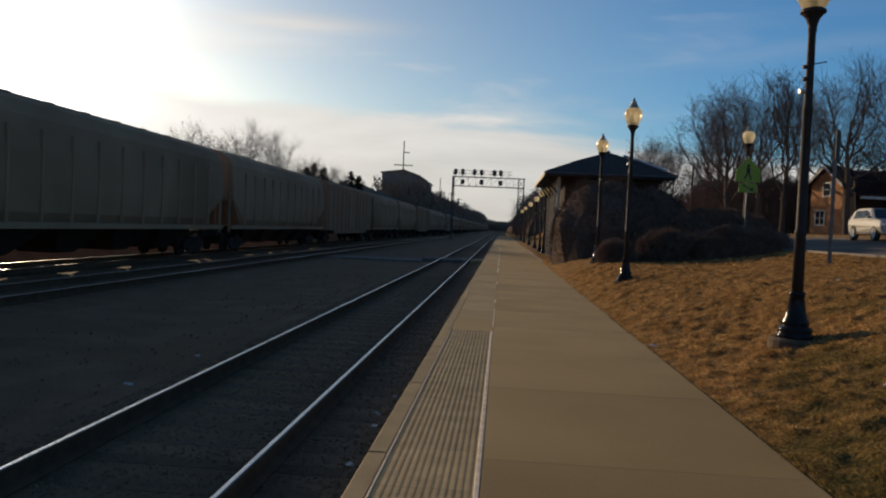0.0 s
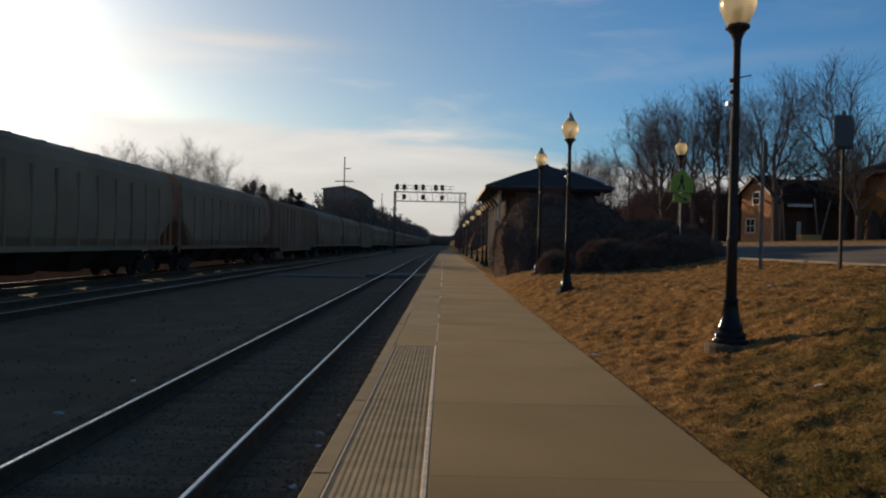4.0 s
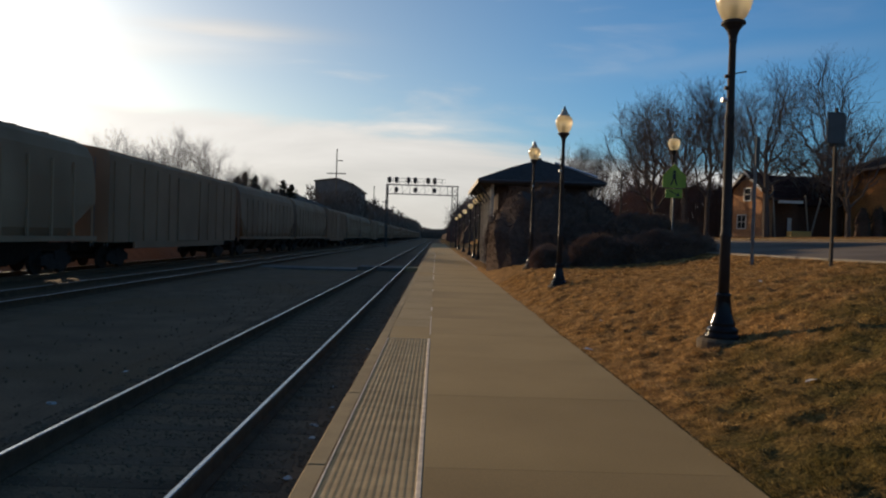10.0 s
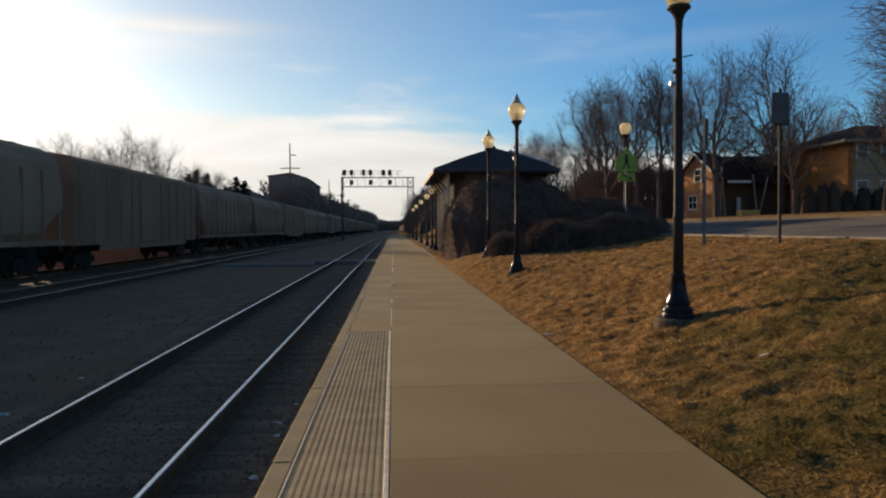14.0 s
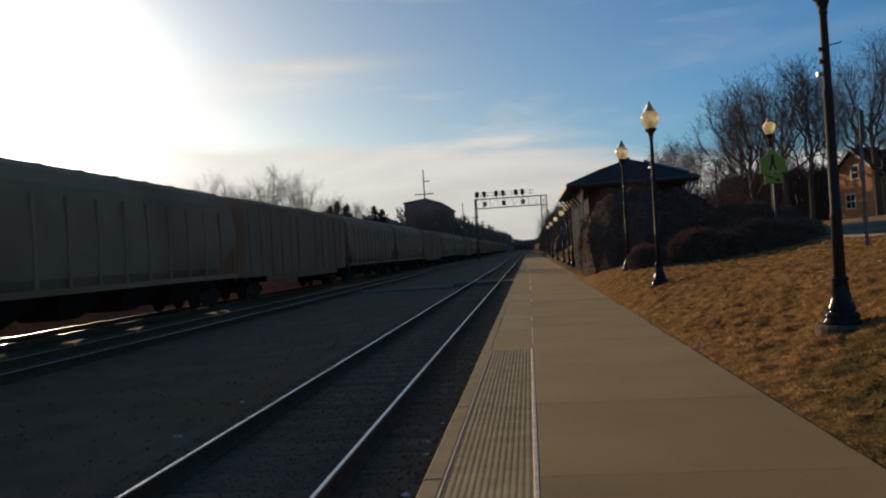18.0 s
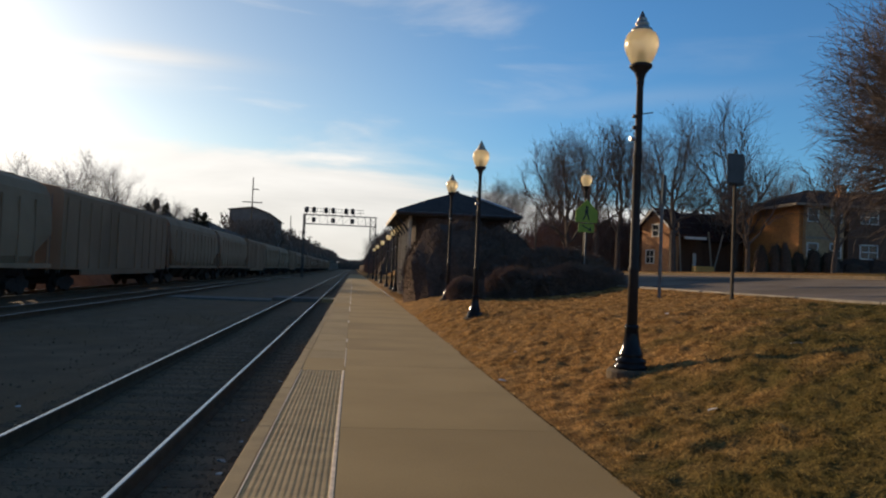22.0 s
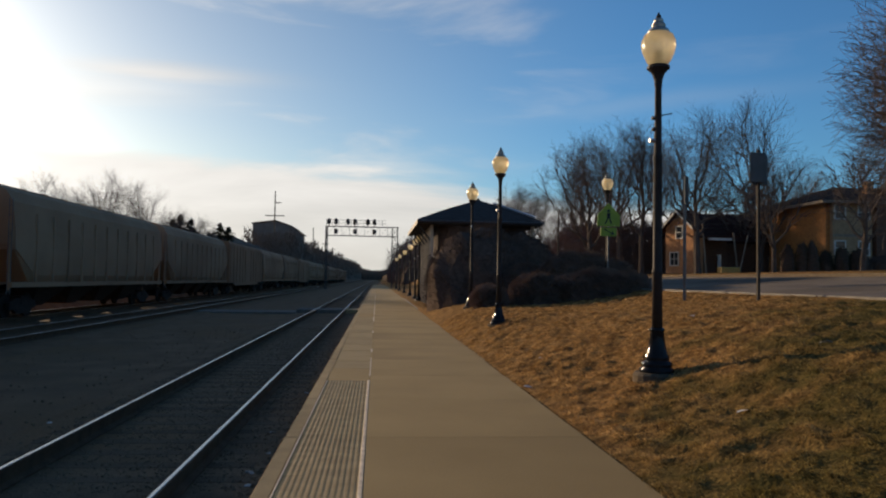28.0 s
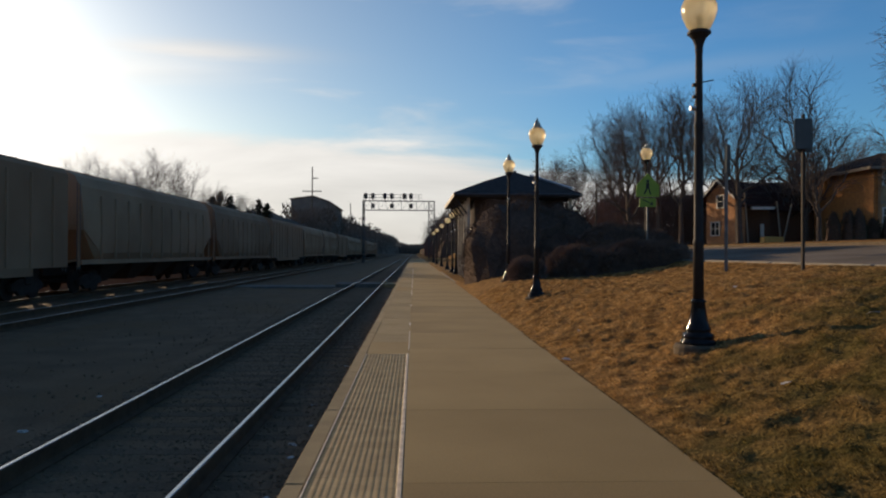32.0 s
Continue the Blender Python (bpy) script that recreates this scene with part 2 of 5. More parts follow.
def lawn_mat(name, straw, brown, green, thin, bump):
    """Straw and brown in small tufts; green patches that spread towards the lower part of the lawn."""
    m = bpy.data.materials.new(name)
    m.use_nodes = True
    nt = m.node_tree
    N, L = nt.nodes.new, nt.links.new
    bsdf = nt.nodes["Principled BSDF"]
    co = N("ShaderNodeTexCoord").outputs["Object"]

    def fuzz(scale, detail, lo, hi):
        n = N("ShaderNodeTexNoise")
        n.inputs["Scale"].default_value, n.inputs["Detail"].default_value = scale, detail
        L(co, n.inputs["Vector"])
        r = N("ShaderNodeMapRange")
        r.inputs["From Min"].default_value, r.inputs["From Max"].default_value = lo, hi
        L(n.outputs["Fac"], r.inputs["Value"])
        return r.outputs[0], n.outputs["Fac"]

    def blend(f, a, b):
        n = N("ShaderNodeMix")
        n.data_type = "RGBA"
        L(f, n.inputs[0])
        for k, v in ((6, a), (7, b)):
            if isinstance(v, tuple):
                n.inputs[k].default_value = (*v, 1)
            else:
                L(v, n.inputs[k])
        return n.outputs[2]

    tuft, _ = fuzz(5.0, 8, 0.36, 0.64)
    fine, fine_raw = fuzz(26.0, 5, 0.3, 0.7)
    col = blend(tuft, straw, brown)
    sep = N("ShaderNodeSeparateXYZ")
    L(co, sep.inputs[0])
    lie = N("ShaderNodeMath")
    lie.operation = "MULTIPLY_ADD"
    L(sep.outputs[0], lie.inputs[0])
    lie.inputs[1].default_value, lie.inputs[2].default_value = 0.26, 0.18
    back = N("ShaderNodeMath")
    back.operation = "MULTIPLY_ADD"
    far = N("ShaderNodeMath")
    far.operation = "MAXIMUM"
    L(sep.outputs[1], far.inputs[0])
    far.inputs[1].default_value = 4.0
    L(far.outputs[0], back.inputs[0])
    back.inputs[1].default_value = -0.2
    L(lie.outputs[0], back.inputs[2])
    _, patch = fuzz(0.9, 6, 0, 1)
    tot = N("ShaderNodeMath")
    tot.operation = "MULTIPLY_ADD"
    L(patch, tot.inputs[0])
    tot.inputs[1].default_value = 2.6
    L(back.outputs[0], tot.inputs[2])
    damp = N("ShaderNodeMapRange")
    L(tot.outputs[0], damp.inputs["Value"])
    damp.inputs["From Min"].default_value, damp.inputs["From Max"].default_value = 0.52, 1.25
    damp.inputs["To Max"].default_value = 0.7
    col = blend(damp.outputs[0], col, green)
    hsv = N("ShaderNodeHueSaturation")
    val = N("ShaderNodeMath")
    val.operation = "MULTIPLY_ADD"
    L(fine, val.inputs[0])
    val.inputs[1].default_value, val.inputs[2].default_value = 1.05, 0.46
    L(val.outputs[0], hsv.inputs["Value"])
    L(col, hsv.inputs["Color"])
    L(hsv.outputs[0], bsdf.inputs["Base Color"])
    bsdf.inputs["Roughness"].default_value = 0.95
    bsdf.inputs["Specular IOR Level"].default_value = 0.03
    if bump:
        bp = N("ShaderNodeBump")
        bp.inputs["Strength"].default_value, bp.inputs["Distance"].default_value = bump, 0.03
        L(fine_raw, bp.inputs["Height"])
        L(bp.outputs[0], bsdf.inputs["Normal"])
    if thin:
        tr = N("ShaderNodeBsdfTranslucent")
        L(hsv.outputs[0], tr.inputs["Color"])
        mxs = N("ShaderNodeMixShader")
        mxs.inputs[0].default_value = thin
        L(bsdf.outputs[0], mxs.inputs[1])
        L(tr.outputs[0], mxs.inputs[2])
        L(mxs.outputs[0], nt.nodes["Material Output"].inputs["Surface"])
    return m


M = {
    "concrete": mat("concrete", (0.268, 0.183, 0.076), (0.315, 0.218, 0.094), 0.6, 0.88, 0, 0.1, 60, 0.22, 0.04, 0.15, c=(0.225, 0.152, 0.064)),
    "coping": mat("coping", (0.31, 0.232, 0.12), (0.245, 0.182, 0.095), 2.5, 0.9, 0, 0.35, 70, 0.22, 0.1, 0.15),
    "patch": mat("patched_concrete", (0.265, 0.195, 0.095), (0.3, 0.222, 0.115), 3.0, 0.9, 0, 0.3, 60, 0.25, 0.12, 0.15),
    "tactile": mat("worn_tactile_tile", (0.46, 0.32, 0.15), (0.36, 0.245, 0.112), 5.0, 0.75, 0, 0.2, 80, 0.2, 0.08, 0.2),
    "line": mat("worn_pale_paint", (0.66, 0.53, 0.37), (0.46, 0.36, 0.245), 7.0, 0.7, 0, 0.2, 60, 0.3, 0.1),
    "rail": mat("polished_rail_steel", (0.5, 0.5, 0.5), (0.38, 0.37, 0.36), 2.0, 0.3, 1.0, 0.05, 60, 0.1, 0.05),
    "rust": mat("rusty_rail_steel", (0.13, 0.08, 0.048), (0.09, 0.057, 0.036), 5.0, 0.95, 0.0, 0.3, 60, 0.3, 0.1, 0.05),
    "ballast": mat("ballast", (0.19, 0.12, 0.07), (0.135, 0.087, 0.052), 1.1, 0.97, 0, 0.8, 26, 0.5, 0.2, 0.05, c=(0.165, 0.1, 0.053)),
    "stone": mat("ballast_stone", (0.21, 0.14, 0.087), (0.145, 0.097, 0.061), 14.0, 0.95, 0, 0.4, 90, 0.3, 0.2, 0.05),
    "tie": mat("creosoted_tie", (0.145, 0.096, 0.06), (0.108, 0.073, 0.047), 6.0, 0.95, 0, 0.6, 50, 0.4, 0.15, 0.05),
    "turf": lawn_mat("dormant_turf", (0.31, 0.17, 0.057), (0.136, 0.07, 0.024), (0.036, 0.044, 0.012), 0.0, 1.0),
    "blade": lawn_mat("dead_grass", (0.6, 0.372, 0.153), (0.23, 0.126, 0.043), (0.075, 0.083, 0.022), 0.45, 0.0),
    "soil": mat("bare_soil", (0.16, 0.098, 0.048), (0.11, 0.07, 0.036), 4.0, 0.95, 0, 0.8, 40, 0.4, 0.1, 0.1),
    "asphalt": mat("grey_asphalt", (0.145, 0.116, 0.088), (0.195, 0.158, 0.121), 0.5, 0.95, 0, 0.5, 30, 0.45, 0.05, 0.08, c=(0.11, 0.088, 0.068)),
    "kerb": mat("kerb_concrete", (0.23, 0.2, 0.16), (0.17, 0.148, 0.12), 3.0, 0.9, 0, 0.3, 60, 0.2, 0.1, 0.2),
    "gloss_iron": mat("glossy_black_iron", (0.02, 0.018, 0.018), (0.014, 0.013, 0.013), 5.0, 0.1, 0, 0.06, 70, 0.2, 0.1, 0.12),
    "iron": mat("black_painted_iron", (0.042, 0.034, 0.03), (0.032, 0.026, 0.024), 5.0, 0.55, 0, 0.1, 70, 0.2, 0.1, 0.06),
    "shingle": mat("dark_grey_shingle", (0.05, 0.046, 0.044), (0.038, 0.035, 0.034), 3.0, 0.9, 0, 0.5, 30, 0.35, 0.15, 0.06),
    "fascia": mat("dark_fascia_paint", (0.05, 0.055, 0.06), (0.04, 0.04, 0.045), 4.0, 0.5, 0, 0.1, 40, 0.15, 0.05),
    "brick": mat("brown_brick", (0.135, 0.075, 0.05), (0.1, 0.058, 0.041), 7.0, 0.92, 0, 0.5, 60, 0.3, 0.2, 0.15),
    "stationbrick": mat("dark_station_brick", (0.07, 0.05, 0.041), (0.052, 0.038, 0.033), 7.0, 0.92, 0, 0.5, 60, 0.3, 0.2, 0.1),
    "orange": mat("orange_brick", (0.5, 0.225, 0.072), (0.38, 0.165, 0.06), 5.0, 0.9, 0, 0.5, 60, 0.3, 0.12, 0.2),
    "tan": mat("tan_brick", (0.40, 0.27, 0.15), (0.29, 0.19, 0.11), 5.0, 0.9, 0, 0.5, 60, 0.3, 0.12, 0.2),
    "cottage": mat("red_orange_brick", (0.5, 0.25, 0.115), (0.36, 0.175, 0.085), 5.0, 0.9, 0, 0.5, 60, 0.3, 0.12, 0.2),
    "redroof": mat("dark_red_shingle", (0.07, 0.034, 0.026), (0.045, 0.024, 0.02), 4.0, 0.95, 0, 0.5, 30, 0.35, 0.15, 0.05),
    "darkroof": mat("dark_brown_shingle", (0.048, 0.031, 0.023), (0.034, 0.023, 0.018), 4.0, 0.95, 0, 0.5, 30, 0.35, 0.15, 0.05),
    "bright_cap": mat("bright_cast_metal", (0.4, 0.36, 0.29), (0.33, 0.3, 0.25), 5.0, 0.2, 0.7, 0.05, 50, 0.1, 0.05),
    "footing": mat("dirty_concrete", (0.15, 0.112, 0.072), (0.1, 0.077, 0.052), 6.0, 0.95, 0, 0.4, 50, 0.25, 0.1, 0.1),
    "porch": mat("tan_post_paint", (0.42, 0.36, 0.28), (0.34, 0.29, 0.23), 4.0, 0.7, 0, 0.1, 50, 0.15, 0.08),
    "plank": mat("grey_crossing_plank", (0.17, 0.15, 0.125), (0.125, 0.11, 0.092), 4.0, 0.92, 0, 0.3, 50, 0.25, 0.15, 0.1),
    "litter": mat("pale_litter", (0.5, 0.47, 0.43), (0.32, 0.3, 0.27), 9.0, 0.7, 0, 0.1, 50, 0.2, 0.1),
    "redbrush": mat("reddish_bare_brush", (0.2, 0.13, 0.105), (0.13, 0.09, 0.074), 0.5, 0.95, 0, 0.0, 6, 0.4, 0.1, 0.05),
    "white": mat("white_trim_paint", (0.62, 0.59, 0.53), (0.5, 0.48, 0.43), 4.0, 0.6, 0, 0.1, 50, 0.1, 0.05),
    "glass_dark": mat("window_glass", (0.02, 0.022, 0.025), (0.028, 0.03, 0.033), 2.0, 0.1, 0, 0.0, 20, 0.1, 0.1, 0.3),
    "bark": mat("grey_bark", (0.125, 0.096, 0.077), (0.085, 0.066, 0.054), 9.0, 0.95, 0, 0.6, 40, 0.35, 0.15, 0.05),
    "twig": mat("bare_twigs", (0.17, 0.132, 0.11), (0.12, 0.094, 0.08), 2.0, 0.9, 0, 0.0, 20, 0.3, 0.2, 0.05),
    "shrub": mat("dormant_shrub", (0.19, 0.125, 0.094), (0.14, 0.094, 0.073), 1.5, 0.95, 0, 0.0, 12, 0.4, 0.15, 0.05, thin=0.12),
    "yew": mat("dark_evergreen", (0.092, 0.064, 0.048), (0.074, 0.053, 0.041), 1.5, 0.97, 0, 0.0, 12, 0.4, 0.15, 0.03, thin=0.08),
    # stands for shade among twigs in cores and right-hand thickets; also the hedge colour
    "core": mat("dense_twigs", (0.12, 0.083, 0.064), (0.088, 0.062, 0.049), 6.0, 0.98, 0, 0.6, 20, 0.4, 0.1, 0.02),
    "conifer": mat("conifer_needles", (0.04, 0.043, 0.024), (0.06, 0.054, 0.032), 2.0, 0.9, 0, 0.0, 20, 0.3, 0.15, 0.1),
    "wood": mat("weathered_pole_wood", (0.13, 0.10, 0.075), (0.085, 0.066, 0.05), 5.0, 0.92, 0, 0.4, 50, 0.3, 0.1, 0.15),
    "galv": mat("dull_galvanised_steel", (0.16, 0.155, 0.15), (0.11, 0.108, 0.105), 5.0, 0.6, 0.4, 0.1, 50, 0.15, 0.1, 0.3),
    "silver": mat("weathered_bridge_steel", (0.1, 0.09, 0.082), (0.07, 0.062, 0.056), 3.0, 0.7, 0.1, 0.1, 50, 0.2, 0.1, 0.2),
    "black": mat("matt_black", (0.012, 0.012, 0.012), (0.018, 0.018, 0.018), 4.0, 0.7, 0, 0.1, 50, 0.15, 0.1),
    "limegreen": mat("fluorescent_yellow_green_sign", (0.2, 0.29, 0.012), (0.17, 0.25, 0.012), 3.0, 0.5, 0, 0.0, 30, 0.05, 0.05),
    "post": mat("brown_painted_post", (0.05, 0.038, 0.028), (0.035, 0.028, 0.022), 5.0, 0.8, 0, 0.1, 50, 0.2, 0.1, 0.15),
    "signback": mat("dark_sign_back", (0.05, 0.056, 0.06), (0.04, 0.045, 0.048), 4.0, 0.6, 0.1, 0.05, 40, 0.1, 0.05),
    "hopper_grey": mat("brown_grey_freight_paint", (0.36, 0.23, 0.14), (0.3, 0.19, 0.115), 0.5, 0.9, 0, 0.05, 30, 0.12, 0.05, 0.1, c=(0.255, 0.156, 0.092)),
    "hopper_brown": mat("faded_brown_freight_paint", (0.33, 0.2, 0.12), (0.28, 0.168, 0.1), 0.5, 0.9, 0, 0.05, 30, 0.12, 0.05, 0.1, c=(0.245, 0.146, 0.086)),
    "truck": mat("grimy_cast_steel", (0.035, 0.029, 0.025), (0.022, 0.019, 0.017), 5.0, 0.85, 0.2, 0.3, 50, 0.3, 0.1, 0.2),
    "carpaint": mat("silver_champagne_car_paint", (0.4, 0.385, 0.345), (0.37, 0.355, 0.32), 2.0, 0.35, 0.1, 0.0, 30, 0.03, 0.0, 0.3),
    "tyre": mat("tyre_rubber", (0.02, 0.02, 0.02), (0.028, 0.028, 0.028), 8.0, 0.85, 0, 0.2, 60, 0.2, 0.0, 0.2),
    "alloy": mat("alloy_wheel", (0.65, 0.64, 0.62), (0.55, 0.54, 0.52), 8.0, 0.3, 0.9, 0.0, 60, 0.1, 0.0),
    "lens": mat("headlight_lens", (0.6, 0.6, 0.58), (0.5, 0.5, 0.5), 8.0, 0.1, 0.2, 0.0, 60, 0.1, 0.0, 0.8),
    "yellow": mat("yellow_box", (0.62, 0.36, 0.09), (0.52, 0.3, 0.075), 4.0, 0.7, 0, 0.1, 40, 0.1, 0.05),
    "palewood": mat("pale_bare_wood", (0.27, 0.22, 0.165), (0.2, 0.162, 0.124), 5.0, 0.9, 0, 0.3, 50, 0.25, 0.1, 0.15),
    "flashing": mat("bright_sheet_metal", (0.5, 0.5, 0.5), (0.4, 0.4, 0.41), 3.0, 0.32, 0.8, 0.05, 40, 0.1, 0.05),
    "greywall": mat("grey_rendered_wall", (0.2, 0.175, 0.155), (0.155, 0.137, 0.122), 0.6, 0.95, 0, 0.2, 30, 0.2, 0.05, 0.1),
    "farhill": mat("distant_brush", (0.17, 0.135, 0.108), (0.12, 0.098, 0.08), 0.2, 0.95, 0, 0.0, 3, 0.4, 0.1, 0.05),
}


def globe_mat():
    m = bpy.data.materials.new("frosted_acorn_globe")
    m.use_nodes = True
    nt = m.node_tree
    b = nt.nodes["Principled BSDF"]
    b.inputs["Base Color"].default_value = (0.84, 0.74, 0.54, 1)
    b.inputs["Roughness"].default_value = 0.22
    b.inputs["Transmission Weight"].default_value = 0.72
    b.inputs["IOR"].default_value = 1.3
    tr = nt.nodes.new("ShaderNodeBsdfTranslucent")
    tr.inputs["Color"].default_value = (0.94, 0.83, 0.56, 1)
    mx = nt.nodes.new("ShaderNodeMixShader")
    mx.inputs[0].default_value = 0.48
    nt.links.new(b.outputs[0], mx.inputs[1])
    nt.links.new(tr.outputs[0], mx.inputs[2])
    nt.links.new(mx.outputs[0], nt.nodes["Material Output"].inputs["Surface"])
    return m


M["globe"] = globe_mat()


# ---- mesh tools ----
def put(bm, name):
    me = bpy.data.meshes.new(name)
    bm.to_mesh(me)
    bm.free()
    return me


def part(name, bm, material, parent=None, label="", smooth=False, at=None):
    me = put(bm, name) if isinstance(bm, bmesh.types.BMesh) else bm
    if not me.materials:
        me.materials.append(M[material])
    if smooth:
        for p in me.polygons:
            p.use_smooth = True
    ob = new(name, me)
    if parent:
        ob.parent = parent
    if at:
        ob.matrix_basis = at
    if label:
        ob["label"] = label
    return ob


def thing(name, m, label, category, group="", kind=""):
    ob = new(name)
    ob.matrix_basis = m
    return tagged(ob, label, category, group, kind)


def box(bm, x0, x1, y0, y1, z0, z1, bevel=0.0):
    vs = [bm.verts.new(p) for p in ((x0, y0, z0), (x1, y0, z0), (x1, y1, z0), (x0, y1, z0), (x0, y0, z1), (x1, y0, z1), (x1, y1, z1), (x0, y1, z1))]
    fs = [bm.faces.new([vs[i] for i in q]) for q in ((3, 2, 1, 0), (4, 5, 6, 7), (0, 1, 5, 4), (1, 2, 6, 5), (2, 3, 7, 6), (3, 0, 4, 7))]
    if bevel:
        bmesh.ops.bevel(bm, geom=list({e for f in fs for e in f.edges}), offset=bevel, segments=1, affect="EDGES")
    return bm


def B(*a, bevel=0.0):
    return box(bmesh.new(), *a, bevel=bevel)


def lathe(bm, profile, sides=16, cx=0.0, cy=0.0):
    """Rings of (radius, height) about an upright axis, closed at both ends."""
    rings = []
    for r, z in profile:
        rings.append([bm.verts.new((cx + r * math.cos(2 * math.pi * k / sides), cy + r * math.sin(2 * math.pi * k / sides), z)) for k in range(sides)])
    for a, b in zip(rings, rings[1:]):
        for k in range(sides):
            bm.faces.new((a[k], a[(k + 1) % sides], b[(k + 1) % sides], b[k]))
    bm.faces.new(rings[0][::-1])
    bm.faces.new(rings[-1])
    return bm


def rod(bm, a, b, r0, r1=None, sides=6):
    a, b = Vector(a), Vector(b)
    r1 = r0 if r1 is None else r1
    q = (b - a).to_track_quat("Z", "Y")
    ring = [[bm.verts.new(p + q @ Vector((r * math.cos(2 * math.pi * k / sides), r * math.sin(2 * math.pi * k / sides), 0))) for k in range(sides)] for p, r in ((a, r0), (b, r1))]
    for k in range(sides):
        bm.faces.new((ring[0][k], ring[0][(k + 1) % sides], ring[1][(k + 1) % sides], ring[1][k]))
    bm.faces.new(ring[0][::-1])
    bm.faces.new(ring[1])
    return bm


def extrude_x(bm, outline, x0, x1):
    """A closed outline of (y, z), drawn out along x."""
    a = [bm.verts.new((x0, y, z)) for y, z in outline]
    b = [bm.verts.new((x1, y, z)) for y, z in outline]
    n = len(outline)
    for k in range(n):
        bm.faces.new((a[k], a[(k + 1) % n], b[(k + 1) % n], b[k]))
    bm.faces.new(a[::-1])
    bm.faces.new(b)
    bmesh.ops.recalc_face_normals(bm, faces=bm.faces)
    return bm


def extrude_y(bm, outline, y0, y1):
    """A closed outline of (x, z), drawn out along y."""
    a = [bm.verts.new((x, y0, z)) for x, z in outline]
    b = [bm.verts.new((x, y1, z)) for x, z in outline]
    n = len(outline)
    for k in range(n):
        bm.faces.new((a[k], a[(k + 1) % n], b[(k + 1) % n], b[k]))
    bm.faces.new(a[::-1])
    bm.faces.new(b)
    bmesh.ops.recalc_face_normals(bm, faces=bm.faces)
    return bm


def soup(name, verts, faces):
    me = bpy.data.meshes.new(name)
    me.from_pydata([tuple(v) for v in verts], [], faces)
    me.update()
    return me


# ---- ground, one sheet ----
# the rise from x -25 to -17 is added, to hide sunlit ground beyond
PROFILE = [(-900, 6.0), (-120, 2.0), (-40, 0.2), (-25, 0.3), (-21, 1.25), (-18.6, 1.15), (-17, -0.34), (-0.95, -0.34), (-0.9, -0.5), (2.1, -0.5), (2.15, -0.03), (2.6, 0.06), (3.2, 0.22),
           (3.65, 0.34), (4.5, 0.68), (5.3, 0.93), (7.0, 1.15), (9.0, 1.3), (9.75, 1.33), (9.9, 1.23), (18.8, 1.95), (18.95, 2.08), (21, 2.2), (26, 2.4), (60, 3.0), (200, 4.0), (900, 8.0)]
STATION_FLAT = (36.0, 42.0)
# the lawn farther on, by the shrubs, rises less
BANK = [(2.1, -0.5), (2.15, -0.03), (2.6, 0.2), (3.0, 0.38), (3.75, 0.6), (6.5, 0.74), (9.0, 1.12), (9.75, 1.33)]


def lawn_relief(x, y):
    """Low uneven tufts of grass, some a hand high, with hollows between."""
    v = noise.noise((x * 1.9, y * 1.5, 9.0)) * 0.018
    a = noise.noise((x * 4.6 + 0.8 * y, y * 3.4, 2.0))
    b = noise.noise((x * 10.5, y * 8.0, 7.0))
    return v * 1.4 + 0.06 * max(a, -0.3) + 0.046 * max(b, -0.35)


def ground_z(x, y):
    z = float(np.interp(x, [p[0] for p in PROFILE], [p[1] for p in PROFILE]))
    if 2.1 < x < 9.7:
        f = min(max((y - 11.0) / 13.0, 0), 1)
        z = z * (1 - f) + f * float(np.interp(x, [p[0] for p in BANK], [p[1] for p in BANK]))
        k = min(max((y - STATION_FLAT[0]) / (STATION_FLAT[1] - STATION_FLAT[0]), 0), 1) * min(1.0, (9.7 - x) / 2.0)
        z = z * (1 - k) + k * min(z, 0.05 + 0.02 * (x - 2.1))
        z += 0.035 * noise.noise((x * 0.8, y * 0.5, 3.0)) * min(1, (x - 2.1) * 1.2)
        if 1.0 < y < 34.0:
            z += lawn_relief(x, y) * min(1.0, (x - 2.1) * 1.5) * min(1.0, max(0.0, (9.72 - x) * 2))
    return z


def make_ground():
    xs = sorted({p[0] for p in PROFILE} | {round(2.2 + 0.075 * k, 3) for k in range(100)} | {2.3, 2.45, 2.9, 3.4, 4.0, 4.9, 5.8, 6.3, 7.6, 8.3, -8.0, -4.0, -12.0, 12.0, 15.0, 300.0, 110.0, -300.0})
    ys = [-900, -300, -100, -40, -15] + [-6 + 1.0 * k for k in range(9)] + [3 + 0.085 * k for k in range(130)] + [14.05 + 0.13 * k for k in range(110)] + [28.4 + k for k in range(24)] + [56, 64, 75, 90, 110, 140, 200, 300, 500, 900, 1600]
    verts = [(x, y, ground_z(x, y)) for y in ys for x in xs]
    n = len(xs)
    turf, bed, road = [], [], []
    faces, kind = [], []
    for j in range(len(ys) - 1):
        for i in range(n - 1):
            faces.append((j * n + i, j * n + i + 1, (j + 1) * n + i + 1, (j + 1) * n + i))
            xm = (xs[i] + xs[i + 1]) / 2
            # the added bank is given ballast colour so sunlight doesn't pick it out
            kind.append(3 if -130 < xm < -26 else 1 if -26 < xm < 2.15 else 2 if (9.9 < xm < 18.8) else 0)
    me = soup("ground", verts, faces)
    for k in ("turf", "ballast", "asphalt", "soil"):
        me.materials.append(M[k])
    for p, k in zip(me.polygons, kind):
        p.material_index = k
        p.use_smooth = k in (0, 3)
    ob = new("ground", me)
    return tagged(ob, "dormant brown lawn, dark ballast bed and grey asphalt street", "ground", kind="structure")


ground = make_ground()


